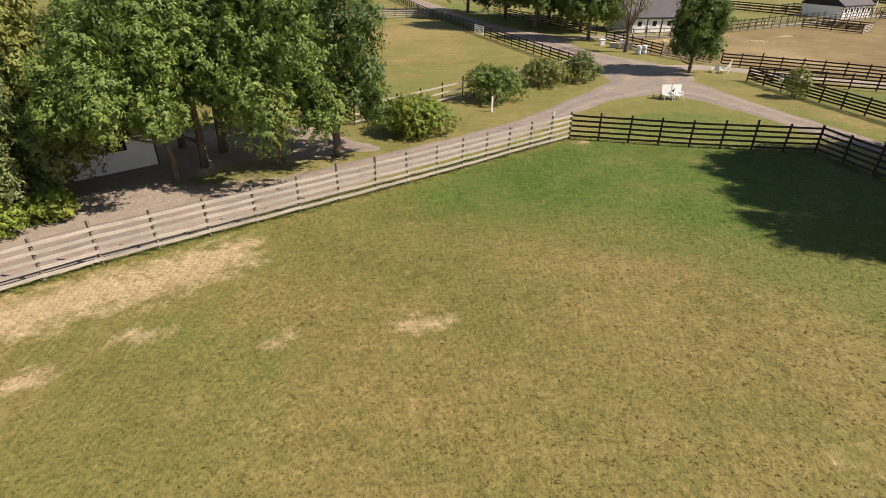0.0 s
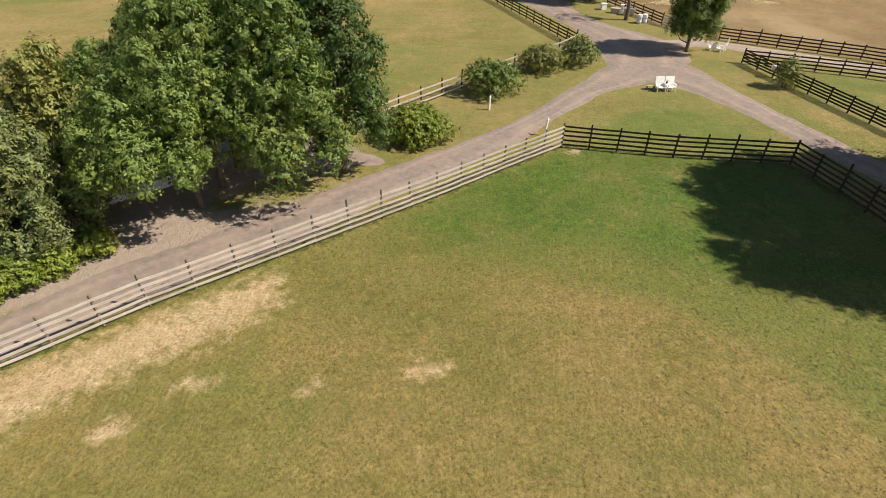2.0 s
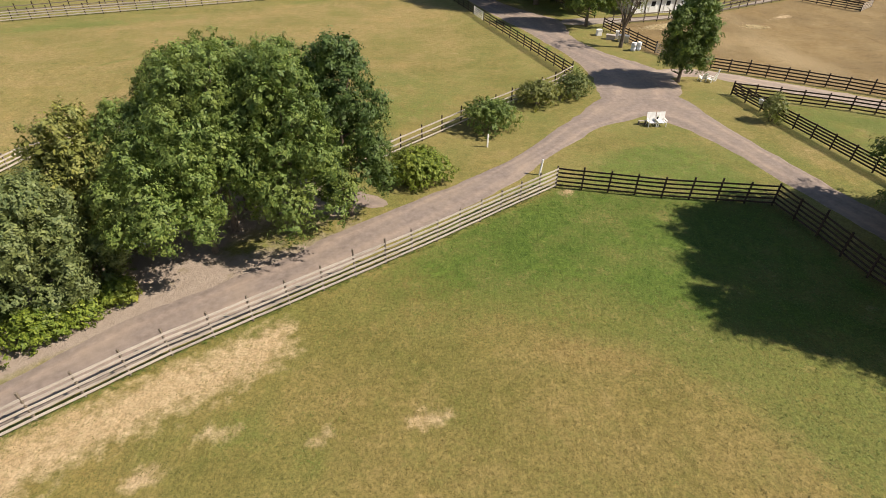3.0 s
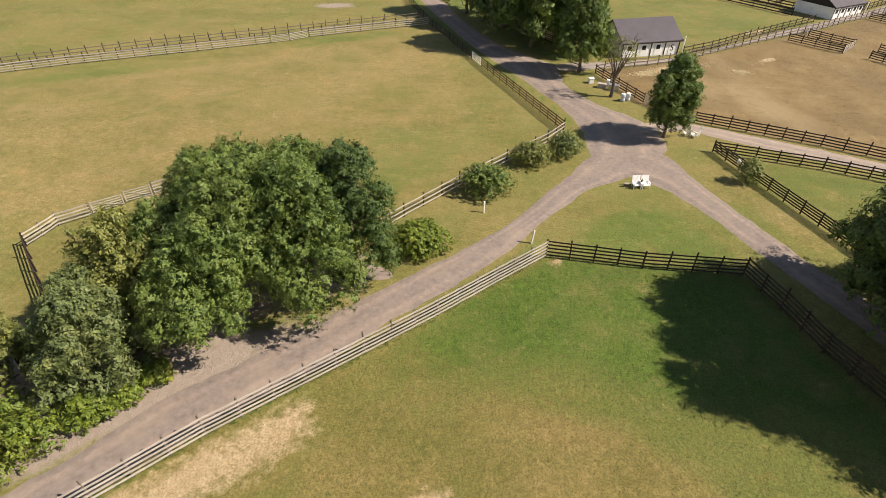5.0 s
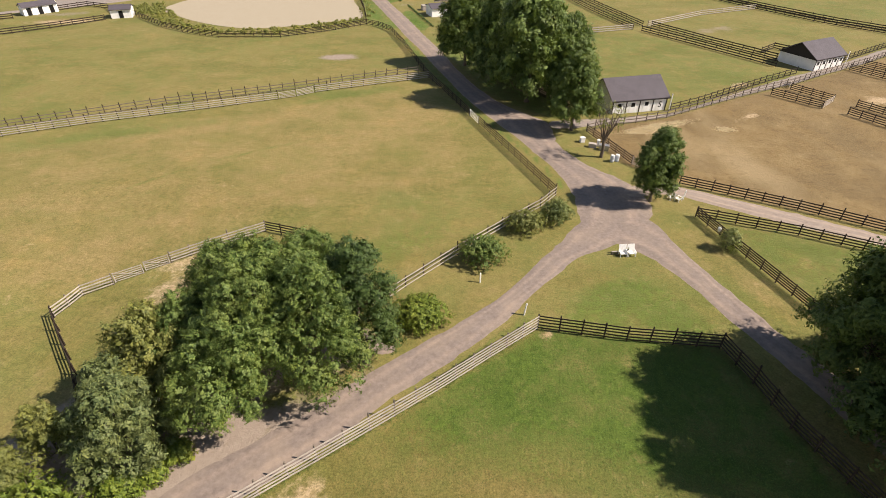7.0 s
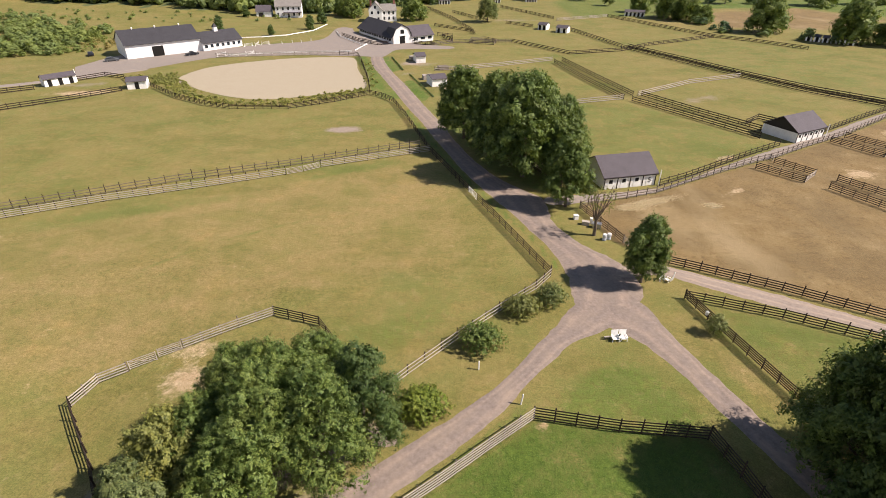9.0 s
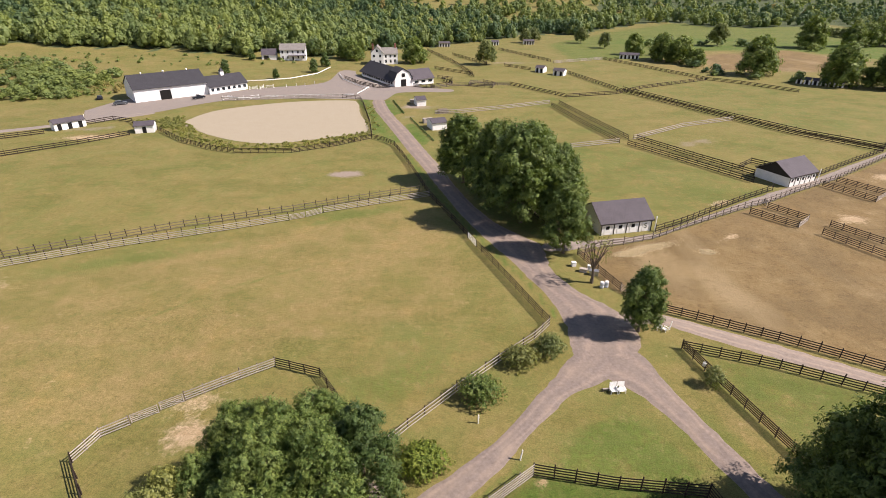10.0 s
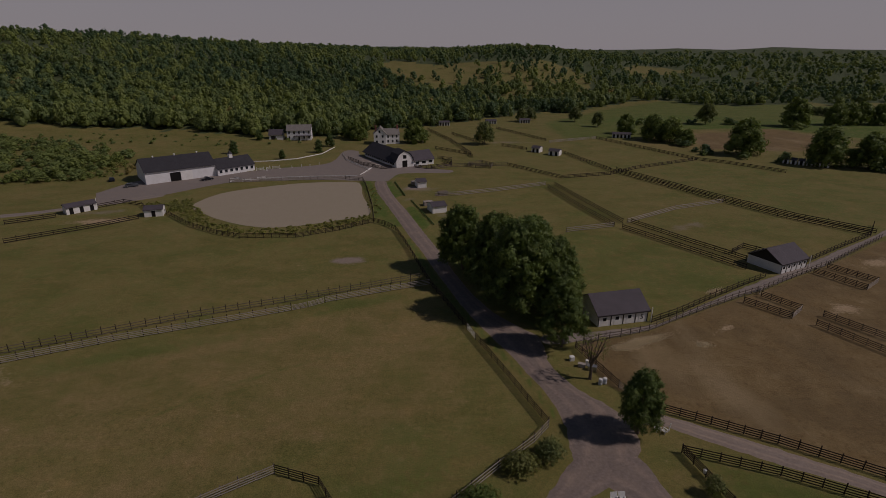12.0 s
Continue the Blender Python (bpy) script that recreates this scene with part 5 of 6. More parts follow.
# ---------------------------------------------------------------- woods, brush
def scatter(name, spots, model_count, leaves, size, material, label, category, seed, body=4):
    """Many far trees or bushes in one mesh: knobbly crowns with loose leaf tips. Spots: x, y, z, radius, tall, tint."""
    g = np.random.default_rng(seed)
    ico = bmesh.new()
    bmesh.ops.create_icosphere(ico, subdivisions=1, radius=1.0)
    ico_tris = np.array([[v.co[:] for v in f.verts] for f in ico.faces])
    ico.free()
    protos = []
    for k in range(model_count):
        n, slim = 11, k % 6 == 5
        f = (np.arange(n) + 0.5) / n
        ang = np.arange(n) * 2.4 + k
        rad = (0.62 - 0.50 * f ** (1.2 if slim else 3.0)) * g.uniform(0.6, 1.1, n) * (0.7 if slim else 1.0)
        mid = np.stack([rad * np.cos(ang), rad * np.sin(ang), 0.24 + 0.52 * f + g.uniform(-0.08, 0.06, n)], 1)
        wide = g.uniform(0.30, 0.46, n) * (1.05 - 0.15 * f) * (0.72 if slim else 1.0)
        big = np.stack([wide, wide, wide * g.uniform(0.50, 0.68, n)], 1)
        solid = [mid[j] + ico_tris.reshape(-1, 3) * big[j] * 0.84 * g.uniform(0.85, 1.12, (len(ico_tris) * 3, 1)) for j in np.linspace(0, n - 1, body).astype(int)]
        solid = np.concatenate(solid) if body else np.zeros((0, 3))
        c = g.integers(0, n, leaves)
        d = g.normal(size=(leaves, 3))
        d[:, 2] = np.abs(d[:, 2]) * 1.2 - 0.45
        d /= np.linalg.norm(d, axis=1)[:, None]
        p = mid[c] + d * big[c] * g.uniform(0.84, 1.04, (leaves, 1))
        nrm = d + (mid[c] - [0, 0, 0.4]) * 0.9 + g.normal(scale=0.16, size=d.shape) + [0, 0, 0.1]
        nrm /= np.linalg.norm(nrm, axis=1)[:, None]
        a = np.cross(nrm, g.normal(size=nrm.shape))
        a /= np.linalg.norm(a, axis=1)[:, None]
        b = np.cross(nrm, a)
        s = size * g.uniform(0.55, 1.3, (leaves, 1))
        a, b = a * [1, 1, 0.5] * s, b * [1, 1, 0.5] * s
        tips = np.stack([p - a - b * 0.6, p + a - b * 0.6, p + b], 1).reshape(-1, 3)
        protos.append(np.concatenate([solid, tips]))
    vs, ts = [], []
    for k, (x, y, z, r, tall, tint) in enumerate(spots):
        p = protos[k % model_count]
        c, s = math.cos(k * 1.7), math.sin(k * 1.7)
        rot = np.array([[c, -s, 0], [s, c, 0], [0, 0, 1]])
        vs.append((p @ rot.T) * [r, r, tall] + [x, y, z])
        ts.append(np.full(len(p), tint))
    v, t = np.concatenate(vs), np.concatenate(ts).astype(np.float32)
    n = len(v) // 3
    me = bpy.data.meshes.new(name)
    me.vertices.add(len(v))
    me.vertices.foreach_set("co", v.ravel())
    me.loops.add(len(v))
    me.loops.foreach_set("vertex_index", np.arange(len(v)))
    me.polygons.add(n)
    me.polygons.foreach_set("loop_start", np.arange(0, len(v), 3))
    me.update(calc_edges=True)
    me.attributes.new("tint", "FLOAT", "POINT").data.foreach_set("value", t)
    me.materials.append(material)
    return tagged(new(name, me), label, category, kind="stuff")


def woods_spots(n, seed):
    g = np.random.default_rng(seed)
    az = g.uniform(-52, 52, n * 3)
    r = 1.0 / g.uniform(1 / 2600, 1 / 290, n * 3)
    x, y = r * np.sin(np.radians(az)), r * np.cos(np.radians(az))
    keep = g.random(n * 3) < woods_at(x, y)
    x, y, r, az = x[keep][:n], y[keep][:n], r[keep][:n], az[keep][:n]
    grow = np.interp(r, [300, 900, 2600], [1.0, 1.25, 2.6])
    rad = (3.4 + 3.8 * g.beta(1.2, 1.6, len(x))) * grow
    tall = g.uniform(0.65, 1.25, len(x)) * (5.0 + rad / grow * 1.25) * np.interp(r, [300, 2600], [1.0, 1.15])
    return np.stack([x, y, height(x, y) - 0.5, rad, tall, np.where(g.random(len(x)) < 0.006, 1.0, np.clip(g.beta(0.7, 1.5, len(x)) + 0.3 * np.sin(x * 0.011) * np.sin(y * 0.013), 0, 0.9))], 1)


spots = woods_spots(8600, 3)
far_off = np.hypot(spots[:, 0], spots[:, 1]) > 700
scatter("woods", spots[~far_off], 12, 125, 0.11, WOODS, "mixed green woodland covering the near hillside", "woods", 5, 4)
scatter("woods", spots[far_off], 8, 30, 0.16, WOODS, "mixed green woodland covering the far hills", "woods", 6, 3)


def brush_spots(n, seed, lo, hi, outline, tint):
    g = np.random.default_rng(seed)
    xs, ys = [p[0] for p in outline], [p[1] for p in outline]
    x, y = g.uniform(min(xs), max(xs), n * 4) * U, g.uniform(min(ys), max(ys), n * 4) * U
    k = inside(x, y, outline, 4.0) > g.random(n * 4)
    x, y = x[k][:n], y[k][:n]
    r = g.uniform(lo, hi, len(x)) * g.uniform(0.7, 1.2, len(x))
    return np.stack([x, y, height(x, y) - 0.2, r, r * g.uniform(0.9, 1.5, len(x)), g.uniform(*tint, len(x))], 1)


scatter("brush", brush_spots(700, 6, 1.9, 4.4, [(-230, 160), (-140, 168), (-126, 174), (-118, 178), (-119, 196), (-126, 214), (-143, 223), (-164, 230), (-178, 234), (-240, 232)], (0.3, 0.9)), 7, 120, 0.10, WOODS, "yellow-green scrub on the meadow slope", "brush", 7)
scatter("brush", brush_spots(60, 8, 0.8, 1.7, [(-200, 225), (-110, 235), (-70, 238), (-60, 262), (-110, 262), (-200, 250)], (0.3, 0.9)), 5, 50, 0.2, WOODS, "scattered dark scrub along the wood's edge", "brush", 9)
scatter("hedgerow", brush_spots(60, 14, 2.4, 4.6, [(104, 285), (110, 284), (118, 226), (140, 208), (170, 190), (168, 186), (136, 202), (110, 224)], (0.0, 0.4)), 5, 110, 0.13, WOODS, "overgrown hedgerow between far fields", "hedgerow", 12)
scatter("hedgerow", brush_spots(46, 15, 2.4, 5.0, [(110, 318), (150, 325), (190, 312), (215, 262), (222, 262), (196, 318), (150, 332), (110, 324)], (0.0, 0.5)), 5, 110, 0.13, WOODS, "overgrown hedgerow between far fields", "hedgerow", 13)
scatter("weeds", brush_spots(640, 10, 0.40, 0.85, [(-74, 142), (-62, 130), (-52, 123.5), (-36, 121.5), (-26, 127), (-18, 133), (-20, 136), (-28, 131.5), (-40, 125), (-50, 126), (-60, 132), (-71, 146)], (0.3, 1.0)), 5, 70, 0.14, LEAF_PALE, "tall yellowing weeds round the sand arena", "weeds", 11)

scatter("weeds", brush_spots(150, 16, 0.5, 1.1, [(-84, 147), (-73, 152), (-66, 139), (-76, 140)], (0.2, 0.9)), 5, 70, 0.14, LEAF_PALE, "tall olive weeds at the arena's corner", "weeds", 17)
scatter("weeds", brush_spots(110, 18, 0.3, 0.7, [(-17.6, 137), (-21.6, 160), (-24.6, 172), (-23.6, 173.5), (-20.4, 160), (-16.6, 138)], (0.2, 0.8)), 5, 40, 0.24, LEAF_PALE, "yellow weeds along the arena rail", "weeds", 19)
scatter("brush", brush_spots(90, 20, 0.7, 1.7, [(-124, 178), (-113, 181), (-106, 196), (-114, 206), (-126, 200)], (0.9, 1.0)), 5, 60, 0.15, WOODS, "reddish-brown scrub behind the barn", "brush", 21)

# ---------------------------------------------------------------- yard, far paddocks
for line, tone in (([(13, 198), (10, 200), (11, 205), (16, 206.8), (20, 202), (18.5, 197), (13, 198)], "mid"), ([(-9.5, 197.7), (-2.2, 195.8), (4.1, 200), (4.3, 212), (-1.3, 215.7)], "mid"),
                   ([(-7.3, 297), (5.1, 258.8), (12.7, 224.7)], "dark"), ([(5.6, 281), (20.5, 249.2)], "dark"), ([(30.8, 302), (50.8, 259.5)], "dark"), ([(-2.7, 238), (11.6, 224.7), (13.1, 218.3)], "dark"),
                   ([(27.9, 246), (37.9, 235.9)], "dark"), ([(51.2, 254.5), (61.6, 259.7), (77, 266.9)], "grey"), ([(4.1, 200), (25.4, 202.3)], "mid"), ([(77, 266.9), (103, 213.4)], "dark")):
    fence(line, tone, where="between far paddocks", **FAR)
fence([(8.8, 99.0), (14.2, 87.5), (19, 78), (20.2, 74.6)], "dark", rails=4, where="along the shaded avenue", side=-1.0)
gate((58.2, 88.4), (60.4, 91.6))


def low_rail(pts, label, tall=0.75):
    """A white rail on short posts."""
    line = site(*pts)
    t = thing("white_rail", line[0].x, line[0].y, 0, 0, label, "rail", "yard rails")
    base = line[0]
    for a, b in zip(line, line[1:]):
        n = max(1, round((b - a).length / 3.0))
        d = b - a
        turn = math.degrees(math.atan2(d.y, d.x))
        for i in range(n):
            p = a.lerp(b, i / n) - base
            ob = part("post", boxes((-0.06, -0.06, -0.2, 0.06, 0.06, tall), bevel=0.01), WHITE, t)
            ob.matrix_basis = pose(p.x, p.y, 0, 0, 0, turn)
            ob = part("rail", boxes((0, -0.09, tall - 0.42, d.length / n, -0.062, tall)), WHITE, t)
            ob.matrix_basis = pose(p.x, p.y, 0, 0, 0, turn)
    return t


low_rail([(-73.1, 207.0), (-66, 209.0), (-58, 213), (-50, 224), (-47.6, 240)], "low white rail along the yard's lawn edge")
low_rail([(-41, 224), (-37.4, 211.7), (-31, 201), (-26.7, 194.5), (-25.9, 195.5)], "low white rail before the stable")
low_rail([(-25.6, 195.8), (-28.2, 184.5)], "white rail beside the avenue's end")
low_rail([(-70.5, 180), (-66, 176.6), (-57, 179.5), (-46, 181.5), (-29.2, 183.1)], "white rail between the yard and the arena")
for x, y in ((-52.5, 199.3), (-49.6, 200.4), (-46.8, 203.7), (-55.5, 197)):
    t = thing("bollard", x * U, y * U, 0, 0, "short white post standing in the yard", "post", "yard posts")
    part("shaft", boxes((-0.09, -0.09, -0.1, 0.09, 0.09, 1.1), bevel=0.02), WHITE, t)
    part("cap", boxes((-0.12, -0.12, 1.1, 0.12, 0.12, 1.16), bevel=0.02), WHITE, t)


def jump(x, y, turn):
    t = thing("show_jump", x * U, y * U, 0, turn, "white show jump with poles standing in the yard", "jump", "show jumps")
    for s in (-1.6, 1.6):
        part("upright", boxes((s - 0.05, -0.05, 0, s + 0.05, 0.05, 1.5), (s - 0.3, -0.35, 0, s + 0.3, 0.35, 0.08), bevel=0.01), WHITE, t)
    for z in (0.4, 0.75, 1.1):
        part("pole", tube([(-1.6, -0.06, z), (1.6, -0.06, z)], [0.05, 0.05], 8), WHITE, t)


for k, (x, y, a) in enumerate(((-66, 193.0, 30), (-63.5, 194.5, 80), (-61, 195.8, 20), (-69.3, 176.5, 30), (-65.2, 176, 10), (-61, 178.6, 40))):
    jump(x, y, a)


def car(x, y, turn, paint, label, pickup=False):
    """A parked car or pickup with body, cabin, glass, wheels and lights."""
    t = thing("pickup_truck" if pickup else "car", x * U, y * U, 0, turn, label, "truck" if pickup else "car", "parked vehicles")
    body = prism([(-2.3, 0.35), (2.3, 0.35), (2.35, 0.65), (2.2, 0.92), (1.0, 1.02), (-2.25, 1.05), (-2.35, 0.7)], -0.88, 0.88)
    bmesh.ops.bevel(body, geom=body.edges[:], offset=0.05, segments=2, affect="EDGES", clamp_overlap=True)
    part("body", body, paint, t, smooth=False)
    roof = [(1.0, 1.02), (0.35, 1.55), (-0.6, 1.6), (-0.9, 1.04)] if pickup else [(1.0, 1.02), (0.35, 1.5), (-1.5, 1.52), (-2.1, 1.04)]
    part("cabin", prism(roof, -0.78, 0.78), paint, t)
    part("windscreen", prism([(1.03, 1.06), (0.41, 1.5), (0.38, 1.48), (0.98, 1.05)], -0.68, 0.68), GLASS, t)
    for s in (-0.79, 0.77):
        part("side_window", prism([(roof[0][0] - 0.2, 1.1), (roof[1][0], 1.45), (roof[2][0] + 0.05, 1.47), (roof[3][0] + 0.2, 1.1)], s, s + 0.02), GLASS, t)
    for wx in (-1.45, 1.45):
        for wy in (-0.9, 0.9):
            w = part("wheel", tube([(wx, wy - 0.11, 0.34), (wx, wy + 0.11, 0.34)], [0.34, 0.34], 16), TRIM, t, "black tyre")
            part("rim", tube([(wx, wy - 0.125, 0.34), (wx, wy + 0.125, 0.34)], [0.2, 0.2], 12), STEEL, w)
    for s in (-0.65, 0.65):
        part("headlight", boxes((2.28, s - 0.16, 0.68, 2.36, s + 0.16, 0.82), bevel=0.02), GLASS, t)


STEEL = plain("dull_steel", (0.45, 0.45, 0.46), 0.4, 0.8)
CAR_DARK = plain("dark_car_paint", (0.022, 0.024, 0.030), 0.25, 0.2, 0.0)
CAR_GREY = plain("grey_car_paint", (0.10, 0.11, 0.12), 0.25, 0.3, 0.0)
car(-79.0, 177.5, 40, CAR_DARK, "dark parked pickup truck before the barn", True)
# These two car shapes stand in for a dark container and machinery.
car(-110.4, 176.2, 120, CAR_DARK, "dark car shape standing in for a container by the barn")
car(-99.5, 168.3, 30, CAR_GREY, "grey car shape standing in for machinery at the barn's end")

# the avenue's low hedges and the muck by the shelters
for k, (a, b) in enumerate((((-15.3, 174.6), (-10.9, 157.5)), ((-8.6, 151.6), (-1.8, 129.1)))):
    a, b = site(a, b)
    spots = [(*a.lerp(b, i / 30), 0.0, 0.45, 0.6, 0.1) for i in range(31)]
    scatter("hedge", np.array(spots), 4, 60, 0.2, LEAF_DARK, "low clipped dark hedge beside the avenue", "hedge", 60 + k)


def crate(x, y, turn, sx, sy, sz, material, name, label):
    t = thing(name, x * U, y * U, 0, turn, label, "box")
    part("side_panel", boxes((-sx / 2, -sy / 2, 0.0, sx / 2, -sy / 2 + 0.04, sz), bevel=0.01), material, t)
    part("side_panel", boxes((-sx / 2, sy / 2 - 0.04, 0.0, sx / 2, sy / 2, sz), bevel=0.01), material, t)
    part("end_panel", boxes((-sx / 2, -sy / 2 + 0.042, 0.0, -sx / 2 + 0.04, sy / 2 - 0.042, sz)), material, t)
    part("end_panel", boxes((sx / 2 - 0.04, -sy / 2 + 0.042, 0.0, sx / 2, sy / 2 - 0.042, sz)), material, t)
    part("lid", boxes((-sx / 2 - 0.05, -sy / 2 - 0.05, sz + 0.002, sx / 2 + 0.05, sy / 2 + 0.05, sz + 0.06), bevel=0.015), material, t)


crate(0.6, 159.4, 20, 3.4, 2.2, 1.1, FENCE_MID, "muck_box", "weathered timber muck box beside the shelters")
crate(-8.5, 172.5, 20, 3.0, 2.0, 1.2, FENCE_GREY, "feed_box", "pale timber feed box beside the shelters")
crate(-3.6, 147.5, 15, 3.2, 2.2, 1.3, FENCE_GREY, "feed_box", "pale timber feed box beside the shelters")
crate(18.9, 66.6, 10, 0.7, 0.6, 0.75, WHITE, "mounting_box", "white painted box on the verge")
crate(19.9, 65.0, -20, 1.2, 0.6, 0.6, FENCE_GREY, "mounting_box", "low pale timber bench box on the verge")
crate(20.7, 65.3, -20, 0.4, 0.4, 1.0, WHITE, "mounting_box", "tall white box beside the corral fence")
crate(21.2, 64.2, -20, 1.4, 0.8, 0.8, STEEL, "water_trough", "grey water trough beside the corral fence")

PLASTIC = plain("pale_blue_plastic", (0.52, 0.55, 0.60), 0.45)
for x, y in ((21.35, 60.75), (22.0, 60.95)):
    t = thing("barrel", x * U, y * U, 0, 0, "pale blue-white plastic barrel with a white lid", "barrel", "barrels")
    part("drum", tube([(0, 0, 0), (0, 0, 0.06), (0, 0, 0.3), (0, 0, 0.34), (0, 0, 0.62), (0, 0, 0.66), (0, 0, 0.95), (0, 0, 1.0)], [0.27, 0.31, 0.33, 0.30, 0.30, 0.33, 0.31, 0.27], 20), PLASTIC, t, smooth=True)
    part("lid", tube([(0, 0, 1.002), (0, 0, 1.06), (0, 0, 1.09)], [0.30, 0.30, 0.22], 20), WHITE, t)

for x, y, h, a, b in ((3.5, 36.9, 1.25, 1.0, 0.0), (6.85, 32.7, 1.4, 0.0, 7.0), (26.8, 51.5, 1.35, 2.0, 6.0)):
    t = thing("marker_post", x * U, y * U, 0, 0, "plain white wooden marker post in the grass", "post", "marker posts")
    t.matrix_basis = pose(x * U, y * U, 0, a, b, 20)
    part("shaft", boxes((-0.065, -0.065, -0.2, 0.065, 0.065, h), bevel=0.012), WHITE, t)
    part("top", boxes((-0.05, -0.05, h + 0.002, 0.05, 0.05, h + 0.03), bevel=0.012), WHITE, t)


def garden_chair(x, y, turn, tip=0.0, label="white slatted garden chair on the grass"):
    t = thing("garden_chair", x * U, y * U, 0, turn, label, "chair", "garden chairs")
    t.matrix_basis = pose(x * U, y * U, 0.0 if not tip else 0.12, tip, 0, turn)
    for s in (-0.3, 0.3):
        part("leg", boxes((s - 0.03, -0.4, 0, s + 0.03, -0.32, 0.55), bevel=0.005), WHITE, t)
        part("leg", boxes((s - 0.03, 0.2, 0, s + 0.03, 0.28, 0.36), bevel=0.005), WHITE, t)
        part("armrest", boxes((s - 0.07, -0.45, 0.55, s + 0.07, 0.3, 0.585), bevel=0.005), WHITE, t)
    for k in range(5):
        part("seat_slat", boxes((-0.28, -0.38 + k * 0.125, 0.36 - k * 0.025, 0.28, -0.275 + k * 0.125, 0.385 - k * 0.025)), WHITE, t)
    for k in range(5):
        ob = part("back_slat", boxes((-0.28 + k * 0.114, 0, 0, -0.18 + k * 0.114, 0.022, 0.78 + 0.06 * (2 - abs(k - 2)))), WHITE, t)
        ob.matrix_basis = pose(0, 0.24, 0.28, -20, 0, 0)


garden_chair(25.5, 51.5, 190)
garden_chair(26.2, 51.2, 215, 0, "white slatted garden chair beside another chair")

# the white double seat with its table on the island
seat = thing("double_garden_seat", 17.6 * U, 41.05 * U, 0, 4, "white wooden double garden seat with a small table", "bench")
for s in (-0.47, 0.47):
    for k in range(6):
        part("seat_slat", boxes((s - 0.40, -0.45 + k * 0.115, 0.43, s + 0.40, -0.338 + k * 0.115, 0.455)), WHITE, seat)
    for k in range(6):
        ob = part("back_slat", boxes((s - 0.42 + k * 0.14, 0, 0, s - 0.285 + k * 0.14, 0.025, 0.78)), WHITE, seat)
        ob.matrix_basis = pose(0, 0.22, 0.46, -14, 0, 0)
    for dx in (-0.38, 0.38):
        part("leg", boxes((s + dx - 0.035, -0.42, 0, s + dx + 0.035, -0.35, 0.62), bevel=0.006), WHITE, seat)
        part("leg", boxes((s + dx - 0.035, 0.2, 0, s + dx + 0.035, 0.27, 0.62), bevel=0.006), WHITE, seat)
        part("armrest", boxes((s + dx - 0.055, -0.46, 0.622, s + dx + 0.055, 0.3, 0.65), bevel=0.006), WHITE, seat)
part("tabletop", boxes((-0.16, -0.46, 0.655, 0.16, 0.26, 0.685), bevel=0.006), WHITE, seat)
part("stretcher", boxes((-0.78, -0.02, 0.16, 0.78, 0.03, 0.24)), WHITE, seat)
seat.scale = (1.02, 1.02, 1.02)
t = thing("flower_pot", 17.6 * U, 41.0 * U, 0.70, 0, "small dark pot standing on the white seat's table", "pot")
part("pot", tube([(0, 0, 0), (0, 0, 0.16), (0, 0, 0.18)], [0.07, 0.10, 0.10], 12), TRIM, t)
part("plant", leaf_cloud("plant", [((0, 0, 0.22), (0.12, 0.12, 0.08))], 60, 0.04, LEAF_DULL, 90), None, t)

t = thing("bucket", 27.72 * U, 44.25 * U, 0.78, 0, "white plastic bucket hanging on the dark fence", "bucket")
part("pail", tube([(-0.2, 0, 0), (-0.2, 0, 0.02), (-0.2, 0, 0.42), (-0.2, 0, 0.46)], [0.15, 0.17, 0.22, 0.23], 16), WHITE, t, smooth=True)
part("bail", tube([(-0.2, -0.22, 0.44), (-0.12, -0.14, 0.62), (-0.08, 0, 0.68), (-0.12, 0.14, 0.62), (-0.2, 0.22, 0.44)], [0.012] * 5, 6), STEEL, t)

t = thing("side_bench", 16.5 * U, 41.15 * U, 0, 6, "low grey wooden side bench beside the white seat", "bench")
part("top", boxes((-0.42, -0.12, 0.40, 0.40, 0.10, 0.44), bevel=0.008), FENCE_GREY, t)
for x in (-0.34, 0.32):
    part("leg", boxes((x - 0.03, -0.10, 0.0, x + 0.03, 0.08, 0.398), bevel=0.006), FENCE_MID, t)
part("stretcher", boxes((-0.30, -0.02, 0.14, 0.28, 0.02, 0.20)), FENCE_MID, t)

t = thing("pole", -95.7 * U, 143.7 * U, 0, 0, "tall white pole beside the field shelter", "pole")
part("shaft", tube([(0, 0, -0.2), (0, 0, 3.6)], [0.12, 0.1], 10), WHITE, t)
part("cap", tube([(0, 0, 3.602), (0, 0, 3.7)], [0.13, 0.05], 10), WHITE, t)
for ob, n, h in ((shed_a, n_a, 3.1), (shed_b, n_b, 3.1)):
    part("downpipe_post", boxes((n + 0.5, -0.45, 0, n + 0.66, -0.3, h), bevel=0.02), WHITE, ob, "tall white post at the shed's corner")
letter = bpy.data.curves.new("letter", "FONT")
letter.body, letter.size, letter.extrude, letter.align_x = "S", 1.5, 0.01, "CENTER"
letter.materials.append(TRIM)
ob = new("letter", letter)
ob.parent = shed_a
ob.matrix_basis = pose(n_a * 0.875, -0.062, 0.72, 90, 0, 0)
tagged(ob, "black painted letter on the wall")

